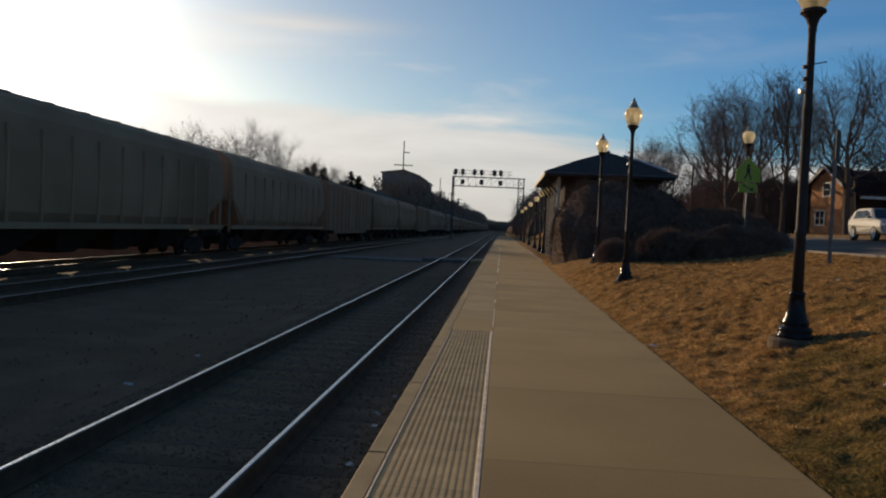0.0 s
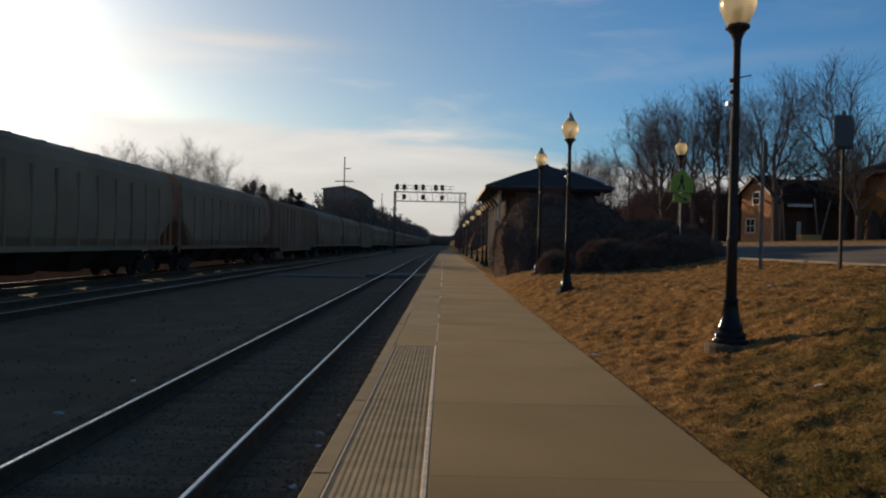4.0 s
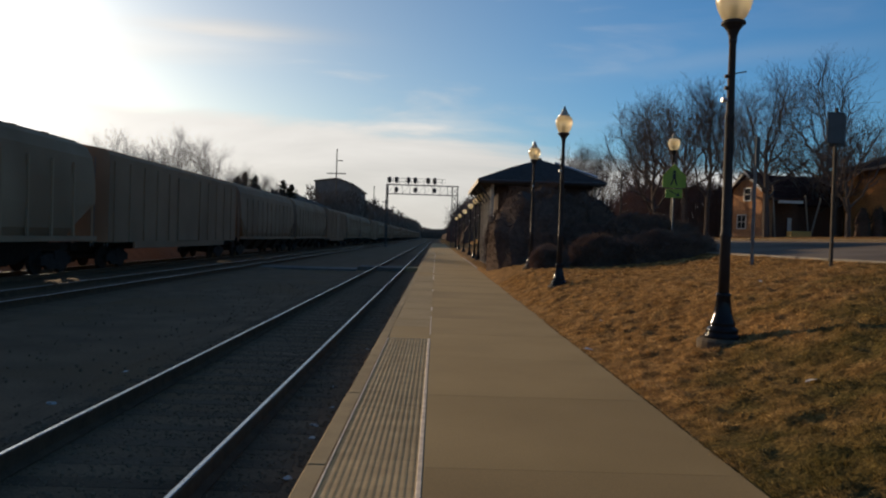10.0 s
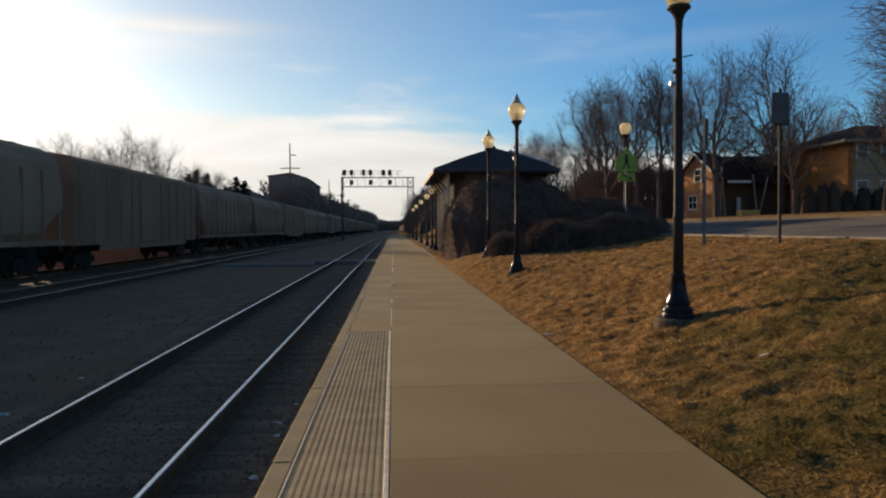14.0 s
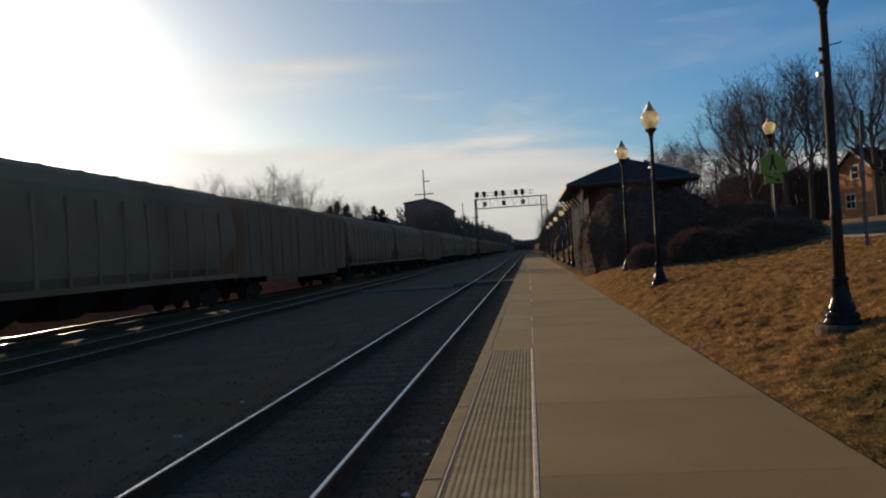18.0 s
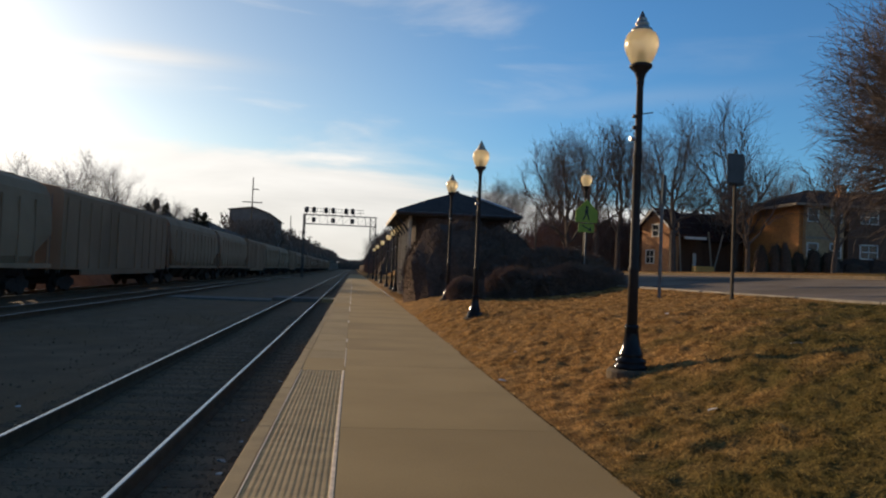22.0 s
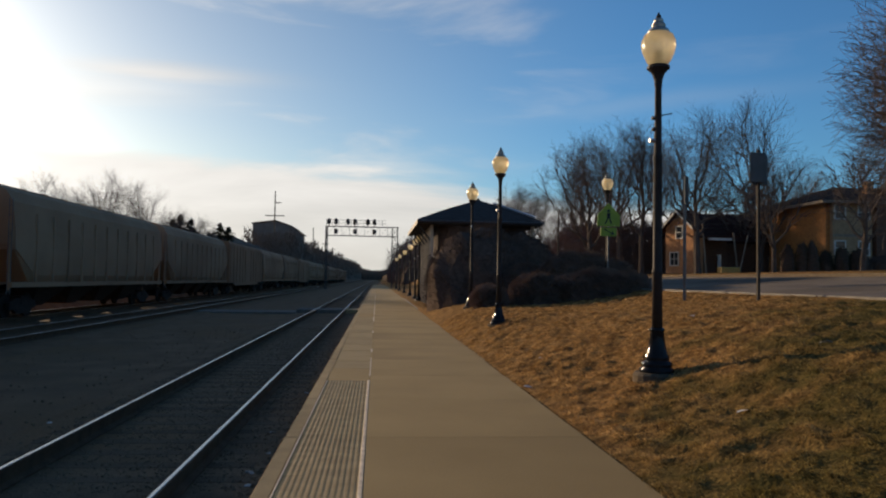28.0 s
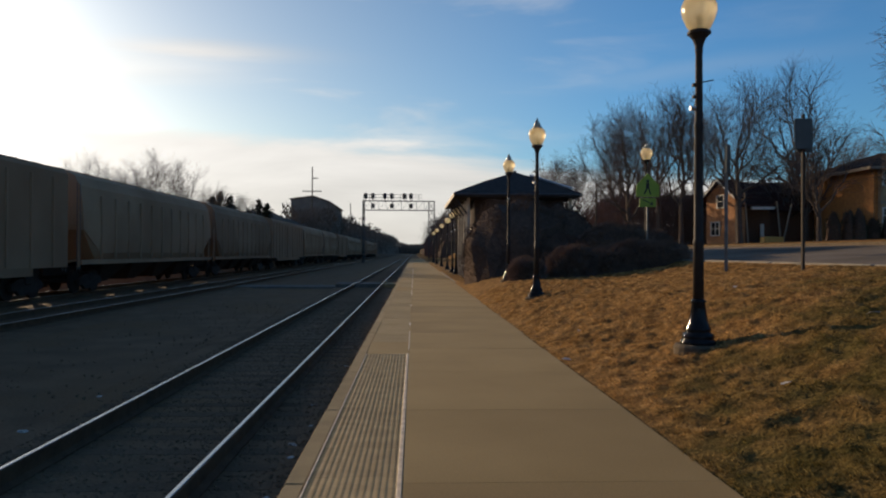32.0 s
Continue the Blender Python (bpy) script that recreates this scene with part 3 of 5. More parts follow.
def make_kerbs():
    for x, name in ((9.75, "kerb"), (18.85, "kerb")):
        k = thing(name, pose(x, 0, 0), "pale concrete kerb along the asphalt street", "kerb", kind="structure")
        me = None
        for j in range(42):
            y0 = -8 + 3.0 * j
            z = ground_z(x + 0.1, y0 + 1.5) + (0.1 if x < 12 else 0.0)
            if me is None:
                o = part("kerbstone", B(-0.09, 0.09, 0.006, 2.99, -0.25, 0.0, bevel=0.015), "kerb" if x < 12 else "footing", k, at=pose(0, y0, z))
                me = o.data
            else:
                part("kerbstone", me, "kerb", k, at=pose(0, y0, z))


make_kerbs()


# ---- platform ----
def make_platform():
    p = thing("platform", pose(0, 0, 0), "long worn tan concrete station platform beside the rails", "platform", kind="structure")
    part("base", B(-0.83, 2.14, -6, 190, -0.48, -0.0045), "concrete", p)
    slab = B(-0.058, 2.15, 0.001, 2.4185, -0.1, 0.0, bevel=0.0022)
    me = part("slab", slab, "concrete", p, at=pose(0, -4.46, 0)).data
    for k in range(1, 80):
        y = -4.46 + 2.42 * k
        part("slab", me, "concrete", p, at=pose(0.02 * math.sin(k * 1.7) * (k > 6), y, random.uniform(-0.0012, 0.0012)))
    cop = part("coping_stone", B(-0.866, -0.722, 0.004, 2.412, -0.42, 0.0, bevel=0.012), "coping", p, at=pose(0, -4.46, 0)).data
    for k in range(1, 80):
        part("coping_stone", cop, "coping", p, at=pose(random.uniform(-0.004, 0.004), -4.46 + 2.42 * k, random.uniform(-0.004, 0.002)))
    # tactile tiles with rows of small domes
    bm = B(-0.715, -0.105, 0.003, 0.807, -0.04, -0.004)
    for i in range(13):
        for j in range(17):
            x, y = -0.692 + 0.047 * i, 0.027 + 0.0472 * j
            ring = [[bm.verts.new((x + r * a, y + r * b, z)) for a, b in ((1, 0), (0, 1), (-1, 0), (0, -1))] for r, z in ((0.0165, -0.0045), (0.009, 0.001))]
            for q in range(4):
                bm.faces.new((ring[0][q], ring[0][(q + 1) % 4], ring[1][(q + 1) % 4], ring[1][q]))
            bm.faces.new(ring[1])
    tile = part("tactile_tile", bm, "tactile", p, at=pose(0, 11.86 - 0.81, 0)).data
    for k in range(1, 20):
        part("tactile_tile", tile, "tactile", p, at=pose(0, 11.86 - 0.81 * (k + 1), 0))
    part("edge_strip", B(-0.102, -0.066, -4.4, 11.86, -0.03, 0.003, bevel=0.004), "line", p, "worn pale painted edge strip")
    part("edge_strip", B(-0.7215, -0.709, -4.4, 11.8, -0.03, 0.0045), "line", p)
    # past the tactile tiles: patched slabs and what is left of the painted line
    y, k = 11.875, 0
    while y < 185:
        ln = (1.55, 1.2, 2.1, 1.4, 2.6)[k % 5]
        part("patch_slab", B(-0.717, -0.066, 0.005, ln - 0.006, -0.06, 0.0, bevel=0.006), "patch", p, at=pose(0, y, random.uniform(-0.005, 0.001)))
        y, k = y + ln, k + 1
    for a, b in ((12.3, 15.2), (16.4, 17.1), (22.2, 22.9), (28, 31.5), (33.4, 36.2), (37.0, 44.0), (47, 53), (58, 70)):
        half = 0.009 if a < 16 else 0.018
        part("line_mark", B(-0.07 - half, -0.07 + half, a, b, -0.002, 0.0035), "line", p, "worn remains of a painted line")


make_platform()


def make_apron():
    p = thing("apron", pose(0, 0, 0), "pale concrete apron between platform and station house", "pavement", kind="structure")
    for k in range(9):
        part("slab", B(2.16, 3.5, 40 + 2.4 * k, 40 + 2.4 * k + 2.385, -0.1, 0.02, bevel=0.01), "kerb", p)


make_apron()


# ---- tracks ----
RAIL_TOP = -0.1


def rail_outline(x):
    t = RAIL_TOP
    return [(x - 0.07, t - 0.175), (x + 0.07, t - 0.175), (x + 0.07, t - 0.163), (x + 0.012, t - 0.14), (x + 0.012, t - 0.045), (x + 0.035, t - 0.035),
            (x + 0.034, t - 0.006), (x - 0.034, t - 0.006), (x - 0.035, t - 0.035), (x - 0.012, t - 0.045), (x - 0.012, t - 0.14), (x - 0.07, t - 0.163)]


TIE = None


def make_track(cx, label, shiny, ties):
    global TIE
    tr = thing("railway_track", pose(cx, 0, 0), label, "track", group="railway tracks", kind="structure")
    for s in (-0.755, 0.755):
        r = part("rail", extrude_y(bmesh.new(), rail_outline(s), -40, 900), "rust", tr, "rusty steel rail with a polished head")
        if shiny:
            part("rail_head", extrude_y(bmesh.new(), [(s - 0.018, RAIL_TOP - 0.008), (s + 0.018, RAIL_TOP - 0.008), (s + 0.018, RAIL_TOP - 0.003), (s + 0.014, RAIL_TOP), (s - 0.014, RAIL_TOP), (s - 0.018, RAIL_TOP - 0.003)], -40, 900), "rail", r, "polished running surface")
    for k in range(ties):
        at = pose(random.uniform(-0.04, 0.04), -2 + 0.54 * k, RAIL_TOP - 0.18, 0, 0, random.uniform(-1, 1))
        if TIE is None:
            TIE = part("tie", B(-1.3, 1.3, -0.115, 0.115, -0.17, 0.0, bevel=0.012), "tie", tr, at=at).data
        else:
            part("tie", TIE, "tie", tr, at=at)


TRACKS = (-2.42, -10.15, -14.3)
make_track(TRACKS[0], "polished steel rails on dark ties beside the platform", True, 150)
make_track(TRACKS[1], "steel rails on dark ties in the ballast", True, 110)
make_track(TRACKS[2], "steel rails on dark ties under the freight cars", True, 80)


def make_ballast():
    rng = np.random.default_rng(4)
    verts, faces = [], []
    octa = np.array([(1, 0, 0), (0, 1, 0), (-1, 0, 0), (0, -1, 0), (0, 0, 1), (0, 0, -1)], float)
    tri = ((0, 1, 4), (1, 2, 4), (2, 3, 4), (3, 0, 4), (1, 0, 5), (2, 1, 5), (3, 2, 5), (0, 3, 5))
    for _ in range(17000):
        x = rng.uniform(-3.75, -0.86) if rng.random() < 0.94 else -3.7 - 6.0 * rng.random() ** 2.2
        y = 2.5 + 26 * rng.random() ** 1.7
        z = -0.295 + 0.012 * rng.random() - max(abs(x - TRACKS[0]) - 1.5, 0) * 0.012
        s = rng.uniform(0.014, 0.03)
        o = octa * s * rng.uniform(0.6, 1.2, 3) @ np.linalg.qr(rng.normal(size=(3, 3)))[0] + (x, y, z)
        n = len(verts)
        verts.extend(o.tolist())
        faces.extend([(a + n, b + n, c + n) for a, b, c in tri])
    ob = part("ballast_stones", soup("ballast_stones", verts, faces), "stone")
    tagged(ob, "loose dark crushed ballast stones round the ties", "ballast", kind="stuff")
    # shoulders of the ballast under each track
    for cx in TRACKS:
        o = part("ballast_bed", extrude_y(bmesh.new(), [(cx - 2.4, -0.46), (cx + (1.55 if cx > -5 else 2.4), -0.46), (cx + (1.5 if cx > -5 else 1.6), -0.284), (cx - 1.6, -0.284)], -40, 900), "ballast")
        tagged(o, "dark bed of crushed stone under the track", "ballast", kind="structure")


make_ballast()


def make_crossing():
    c = thing("track_crossing", pose(0, 41.2, 0), "grey board crossing laid between the rails", "crossing", kind="structure")
    for x0, x1 in ((-1.58, -0.84), (-3.1, -1.73), (-4.1, -3.25), (-9.5, -4.12)):
        for k in range(5):
            top = -0.25 if x0 < -9 else -0.095
            part("plank", B(x0, x1, -1.2 + 0.5 * k, -0.71 + 0.5 * k, top - 0.2, top, bevel=0.01), "patch" if x1 > -0.9 else "plank", c)


make_crossing()


def make_litter():
    rng = random.Random(8)
    for k, (x, y, sz) in enumerate(((-1.14, 7.4, 0.07), (-1.08, 8.2, 0.05), (-1.06, 12.4, 0.06), (-1.1, 6.95, 0.05), (-1.19, 9.3, 0.05), (-1.1, 5.76, 0.06), (-4.0, 8.0, 0.07), (-4.0, 9.9, 0.06))):
        l = thing("litter", pose(x, y, -0.285, rng.uniform(-15, 15), rng.uniform(-15, 15), rng.uniform(0, 180)), "crumpled pale scrap of litter on the ballast", "litter", "litter on the ballast")
        bm = bmesh.new()
        bmesh.ops.create_icosphere(bm, subdivisions=2, radius=sz)
        for v in bm.verts:
            v.co *= 0.7 + 0.6 * noise.noise(v.co * 16 + Vector((k, 0, 0)))
            v.co.z *= 0.4
        part("scrap", bm, "litter", l)
    for k, (x, y) in enumerate(((2.25, 11.1), (2.95, 13.4), (4.6, 12.2), (5.2, 8.4), (3.6, 7.2), (6.0, 14.0))):
        l = thing("dry_leaf", pose(x, y, ground_z(x, y) + 0.02, 10, 8, 50 * k), "pale curled dry leaf on the lawn", "leaf", "dry leaves on the lawn")
        bm = bmesh.new()
        vs = [bm.verts.new((0.07 * a, 0.05 * b, 0.02 * abs(b) + 0.01 * abs(a))) for a, b in ((-1, 0), (-0.4, 0.8), (0.5, 0.7), (1.1, 0), (0.5, -0.7), (-0.4, -0.8))]
        ws = [bm.verts.new(v.co + Vector((0, 0, 0.004))) for v in vs]
        bm.faces.new(vs[::-1])
        bm.faces.new(ws)
        for q in range(6):
            bm.faces.new((vs[q], vs[(q + 1) % 6], ws[(q + 1) % 6], ws[q]))
        part("leaf", bm, "litter", l)


make_litter()


# ---- lawn blades ----
def make_grass():
    rng = np.random.default_rng(9)
    verts, faces = [], []
    n = 0
    while n < 150000:
        y = 2.5 + 24 * rng.random() ** 1.5
        x = 2.1 + 8.3 * rng.random() ** 1.2
        if x > 9.6 or x > y * 0.86 + 1.5:
            continue
        if x < 2.4 and rng.random() < 0.35:
            continue
        dens = noise.noise((x * 4.6 + 0.8 * y, y * 3.4, 2.0)) + 0.5 * noise.noise((x * 1.6, y * 1.1, 5.0))
        if rng.random() > 0.6 + 0.95 * dens:
            continue
        z = ground_z(x, y) - 0.008
        hgt = rng.uniform(0.012, 0.04) * (1 + 0.9 * max(dens, -0.4))
        a = rng.uniform(0, 6.283)
        lean = rng.uniform(0.6, 2.2) * hgt
        b = 2.2 + 1.3 * rng.normal() + 2.0 * noise.noise((x * 2.0, y * 2.0, 1.0))
        w = rng.uniform(0.003, 0.006) * (1 + y * 0.06)
        verts += [(x + w * math.cos(a), y + w * math.sin(a), z), (x - w * math.cos(a), y - w * math.sin(a), z), (x + lean * math.cos(b), y + lean * math.sin(b), z + hgt)]
        faces.append((n * 3, n * 3 + 1, n * 3 + 2))
        n += 1
    ob = part("grass", soup("grass", verts, faces), "blade")
    tagged(ob, "short dead brown winter grass on the sloping lawn", "grass", kind="stuff")


make_grass()


# ---- lamp posts ----
def make_lamps():
    lamp = thing("lamp_post", pose(3.69, 9.73, ground_z(3.69, 9.73) - 0.05), "black cast iron lamp post with a frosted acorn globe", "lamp post", "lamp posts")
    part("footing", lathe(bmesh.new(), [(0.31, -0.3), (0.31, 0.05), (0.28, 0.08)], 20), "footing", lamp, "round concrete footing")
    part("base", lathe(bmesh.new(), [(0.22, 0.075), (0.225, 0.1), (0.22, 0.13), (0.19, 0.148), (0.204, 0.17), (0.2, 0.2), (0.17, 0.222), (0.15, 0.235), (0.163, 0.255), (0.158, 0.285), (0.132, 0.335), (0.112, 0.42), (0.096, 0.52), (0.088, 0.6), (0.097, 0.62), (0.094, 0.642), (0.078, 0.66)], 32), "gloss_iron", lamp, "flared glossy black base", smooth=True)
    part("shaft", lathe(bmesh.new(), [(0.07, 0.66), (0.063, 1.35), (0.071, 1.37), (0.071, 1.41), (0.061, 1.43), (0.054, 2.86), (0.06, 2.88), (0.06, 2.93), (0.051, 2.95), (0.044, 3.84), (0.052, 3.86), (0.052, 3.9)], 14), "iron", lamp, smooth=True)
    part("capital", lathe(bmesh.new(), [(0.05, 3.9), (0.056, 3.95), (0.082, 4.02), (0.13, 4.08), (0.15, 4.09), (0.15, 4.12), (0.12, 4.14)], 18), "iron", lamp)
    g = part("globe", lathe(bmesh.new(), [(0.115, 4.13), (0.155, 4.19), (0.2, 4.29), (0.226, 4.385), (0.222, 4.465), (0.19, 4.54), (0.135, 4.582), (0.1, 4.592)], 36), "globe", lamp, "ribbed translucent cream acorn globe", smooth=True)
    for v in g.data.vertices:
        if v.index % 2 and 4.14 < v.co.z < 4.57:
            v.co.x, v.co.y = v.co.x * 0.93, v.co.y * 0.93
    part("socket", lathe(bmesh.new(), [(0.045, 4.14), (0.05, 4.3), (0.03, 4.34)], 10), "white", g, "pale lamp holder inside")
    part("cap", lathe(bmesh.new(), [(0.135, 4.565), (0.142, 4.585), (0.132, 4.615), (0.1, 4.638), (0.078, 4.645), (0.092, 4.662), (0.094, 4.685), (0.072, 4.712), (0.056, 4.718), (0.066, 4.732), (0.064, 4.752), (0.045, 4.772), (0.03, 4.778)], 18), "bright_cap", lamp, "bright metal cap", smooth=True)
    part("finial", lathe(bmesh.new(), [(0.03, 4.77), (0.034, 4.79), (0.03, 4.81), (0.016, 4.822), (0.014, 4.84), (0.005, 4.855)], 12), "iron", lamp, "short dark finial", smooth=True)
    part("banner_arm", rod(bmesh.new(), (0, 0, 3.46), (0.19, 0, 3.5), 0.008), "iron", lamp)
    part("arm_clamp", rod(bmesh.new(), (-0.085, 0, 3.43), (-0.035, 0, 3.43), 0.028), "iron", lamp)
    part("arm_clamp", rod(bmesh.new(), (-0.08, 0, 3.28), (-0.035, 0, 3.28), 0.03), "iron", lamp)
    part("outlet_box", rod(bmesh.new(), (-0.115, 0, 3.13), (-0.045, 0, 3.13), 0.03, sides=10), "flashing", lamp, "small bright metal outlet box")
    for x, y, turn in ((3.28, 20.2, 20), (3.6, 28.8, 70), (9.1, 29.5, 140), (2.9, 52.3, 10), (2.9, 57.4, 30), (2.95, 67.3, 60), (2.95, 81.2, 90), (2.9, 97.0, 120), (2.9, 113.0, 0)):
        copy_thing(lamp, pose(x, y, ground_z(x, y) - 0.05, 0, 0, turn))


make_lamps()


# ---- freight train ----
PITCH, SPEED = 19.8, 14.4
CAR_X = TRACKS[2]


def make_truck(parent, y):
    t = new("truck")
    t.parent = parent
    t.matrix_basis = pose(0, y, 0)
    t.empty_display_size = 0.3
    for s in (-1, 1):
        bm = extrude_x(bmesh.new(), [(-1.05, 0.32), (-0.75, 0.32), (-0.5, 0.16), (0.5, 0.16), (0.75, 0.32), (1.05, 0.32), (1.05, 0.58), (0.6, 0.72), (-0.6, 0.72), (-1.05, 0.58)], s * 1.0 - 0.07, s * 1.0 + 0.07)
        part("side_frame", bm, "truck", t)
    part("bolster", B(-1.1, 1.1, -0.2, 0.2, 0.5, 0.82, bevel=0.03), "truck", t)
    for dy in (-0.88, 0.88):
        bm = rod(bmesh.new(), (-0.9, dy, 0.46), (0.9, dy, 0.46), 0.08, sides=8)
        for s in (-1, 1):
            rod(bm, (s * 0.70, dy, 0.46), (s * 0.83, dy, 0.46), 0.46, sides=18)
        part("wheelset", bm, "truck", t)
    return t


def car_common(c, half):
    part("centre_sill", B(-0.25, 0.25, -half - 0.35, half + 0.35, 0.72, 1.05), "truck", c)
    for s in (-1, 1):
        make_truck(c, s * (half - 2.0))
        bm = B(-0.14, 0.14, min(s * half, s * (half + 0.75)), max(s * half, s * (half + 0.75)), 0.75, 0.98, bevel=0.03)
        part("coupler", bm, "truck", c)
        bm = bmesh.new()
        for x in (1.38, 1.5):
            rod(bm, (x - 0.03, s * (half - 0.05), 0.9), (x - 0.03, s * (half - 0.05), 4.3), 0.014, sides=4)
        for k in range(10):
            rod(bm, (1.33, s * (half - 0.05), 1.0 + 0.34 * k), (1.5, s * (half - 0.05), 1.0 + 0.34 * k), 0.012, sides=4)
        part("ladder", bm, "galv", c)


def make_hopper():
    """A covered hopper: round sides, sloped bays, open ends over the trucks, hatches on the roof."""
    half = 9.35
    c = thing("hopper_car", pose(0, -200, RAIL_TOP), "dusty brown-grey covered hopper freight car rolling along the far track", "freight car", "freight train")
    body = [(-1.3, 1.25), (-1.5, 1.6), (-1.56, 2.4), (-1.54, 3.3), (-1.42, 4.2), (-1.2, 4.6), (-0.7, 4.86), (0, 4.93), (0.7, 4.86), (1.2, 4.6), (1.42, 4.2), (1.54, 3.3), (1.56, 2.4), (1.5, 1.6), (1.3, 1.25)]
    bm = bmesh.new()
    secs = [(-half + 0.15, 2.7), (-half + 0.2, 2.5), (-half + 1.9, 1.25), (half - 1.9, 1.25), (half - 0.2, 2.5), (half - 0.15, 2.7)]
    rings = []
    for y, low in secs:
        rings.append([bm.verts.new((x, y, max(z, low + 0.02 * k * 0))) for k, (x, z) in enumerate(body)])
    for a, b in zip(rings, rings[1:]):
        for k in range(len(body)):
            q = (a[k], a[(k + 1) % len(body)], b[(k + 1) % len(body)], b[k])
            bm.faces.new(q)
    bm.faces.new(rings[0][::-1])
    bm.faces.new(rings[-1])
    bmesh.ops.remove_doubles(bm, verts=bm.verts, dist=0.0005)
    bmesh.ops.recalc_face_normals(bm, faces=bm.faces)
    part("body", bm, "hopper_grey", c, smooth=False)
    for y in (-5.1, -1.7, 1.7, 5.1):
        bm = bmesh.new()
        top = [bm.verts.new(p) for p in ((-1.35, y - 1.6, 1.28), (1.35, y - 1.6, 1.28), (1.35, y + 1.6, 1.28), (-1.35, y + 1.6, 1.28))]
        bot = [bm.verts.new(p) for p in ((-0.6, y - 0.5, 0.36), (0.6, y - 0.5, 0.36), (0.6, y + 0.5, 0.36), (-0.6, y + 0.5, 0.36))]
        for k in range(4):
            bm.faces.new((top[k], top[(k + 1) % 4], bot[(k + 1) % 4], bot[k]))
        bm.faces.new(bot[::-1])
        bm.faces.new(top)
        bmesh.ops.recalc_face_normals(bm, faces=bm.faces)
        # bays take the trucks' dark colour to hold down the sun on them
        part("hopper_bay", bm, "truck", c, "sloped discharge bay coloured dark against the sun")
    part("roof_walk", B(-0.32, 0.32, -half + 0.6, half - 0.6, 4.93, 4.96), "galv", c)
    for k in range(8):
        part("roof_hatch", lathe(bmesh.new(), [(0.36, 4.7), (0.36, 4.86), (0.3, 4.875)], 12, 0.5, -7.0 + 2.0 * k), "hopper_grey", c)
    for s in (-1, 1):
        part("side_sill", B(s * 1.5 - 0.06, s * 1.5 + 0.06, -half, half, 1.15, 1.33), "hopper_grey", c)
        for x in (-1.4, -0.7, 0.7, 1.4):
            bm = rod(bmesh.new(), (x, s * (half - 0.08), 1.05), (x, s * (half - 0.08), 3.2), 0.05, sides=4)
            part("end_post", bm, "hopper_grey", c)
            bm = rod(bmesh.new(), (x, s * (half - 0.08), 1.2), (x * 0.9, s * (half - 1.8), 1.3), 0.05, sides=4)
            part("end_brace", bm, "hopper_grey", c)
    for k in range(11):
        for s in (-1, 1):
            part("side_post", B(s * 1.55 - 0.035, s * 1.55 + 0.035, -7.5 + 1.5 * k - 0.05, -7.5 + 1.5 * k + 0.05, 1.33, 3.9), "hopper_grey", c)
    car_common(c, half)
    return c


def make_boxcar():
    half = 9.35
    c = thing("boxcar", pose(0, -240, RAIL_TOP), "brown steel boxcar rolling along the far track", "freight car", "freight train")
    o = [(-1.52, 1.08), (-1.52, 4.5), (-1.35, 4.7), (0, 4.93), (1.35, 4.7), (1.52, 4.5), (1.52, 1.08)]
    part("body", extrude_y(bmesh.new(), o, -half, half), "hopper_brown", c)
    for s in (-1, 1):
        x0, x1 = sorted((s * 1.525, s * 1.6))
        part("sliding_door", B(x0, x1, -1.5, 1.5, 1.1, 4.2, bevel=0.02), "hopper_brown", c)
        part("side_sill", B(*sorted((s * 1.45, s * 1.54)), -half + 2.6, half - 2.6, 0.82, 1.1), "hopper_brown", c)
        for k in range(12):
            y = -half + 0.4 + 1.55 * k
            if abs(y) < 1.7:
                continue
            part("side_post", B(*sorted((s * 1.522, s * 1.575)), y, y + 0.12, 1.12, 4.3), "hopper_brown", c)
    for k in range(13):
        y = -half + 0.3 + 1.5 * k
        part("roof_rib", extrude_y(bmesh.new(), [(-1.36, 4.66), (-1.36, 4.715), (0, 4.955), (1.36, 4.715), (1.36, 4.66), (0, 4.9)], y, y + 0.1), "hopper_brown", c)
    car_common(c, half)
    return c


HOPPER, BOXCAR = make_hopper(), make_boxcar()
TRAIN = []


def make_train():
    # gap between two cars stands at y = 27.4 at 17 s
    first = 27.4 + SPEED * 17.0 + PITCH / 2
    k0 = -int((first - 0.0) // PITCH) - 1
    for n in range(38):
        y = first + (k0 + n) * PITCH
        src = BOXCAR if n % 3 == 1 else HOPPER
        car = src if src not in [t[0] for t in TRAIN] else copy_thing(src, pose(CAR_X, y, RAIL_TOP))
        car.matrix_basis = pose(CAR_X, y, RAIL_TOP)
        TRAIN.append((car, y))


make_train()


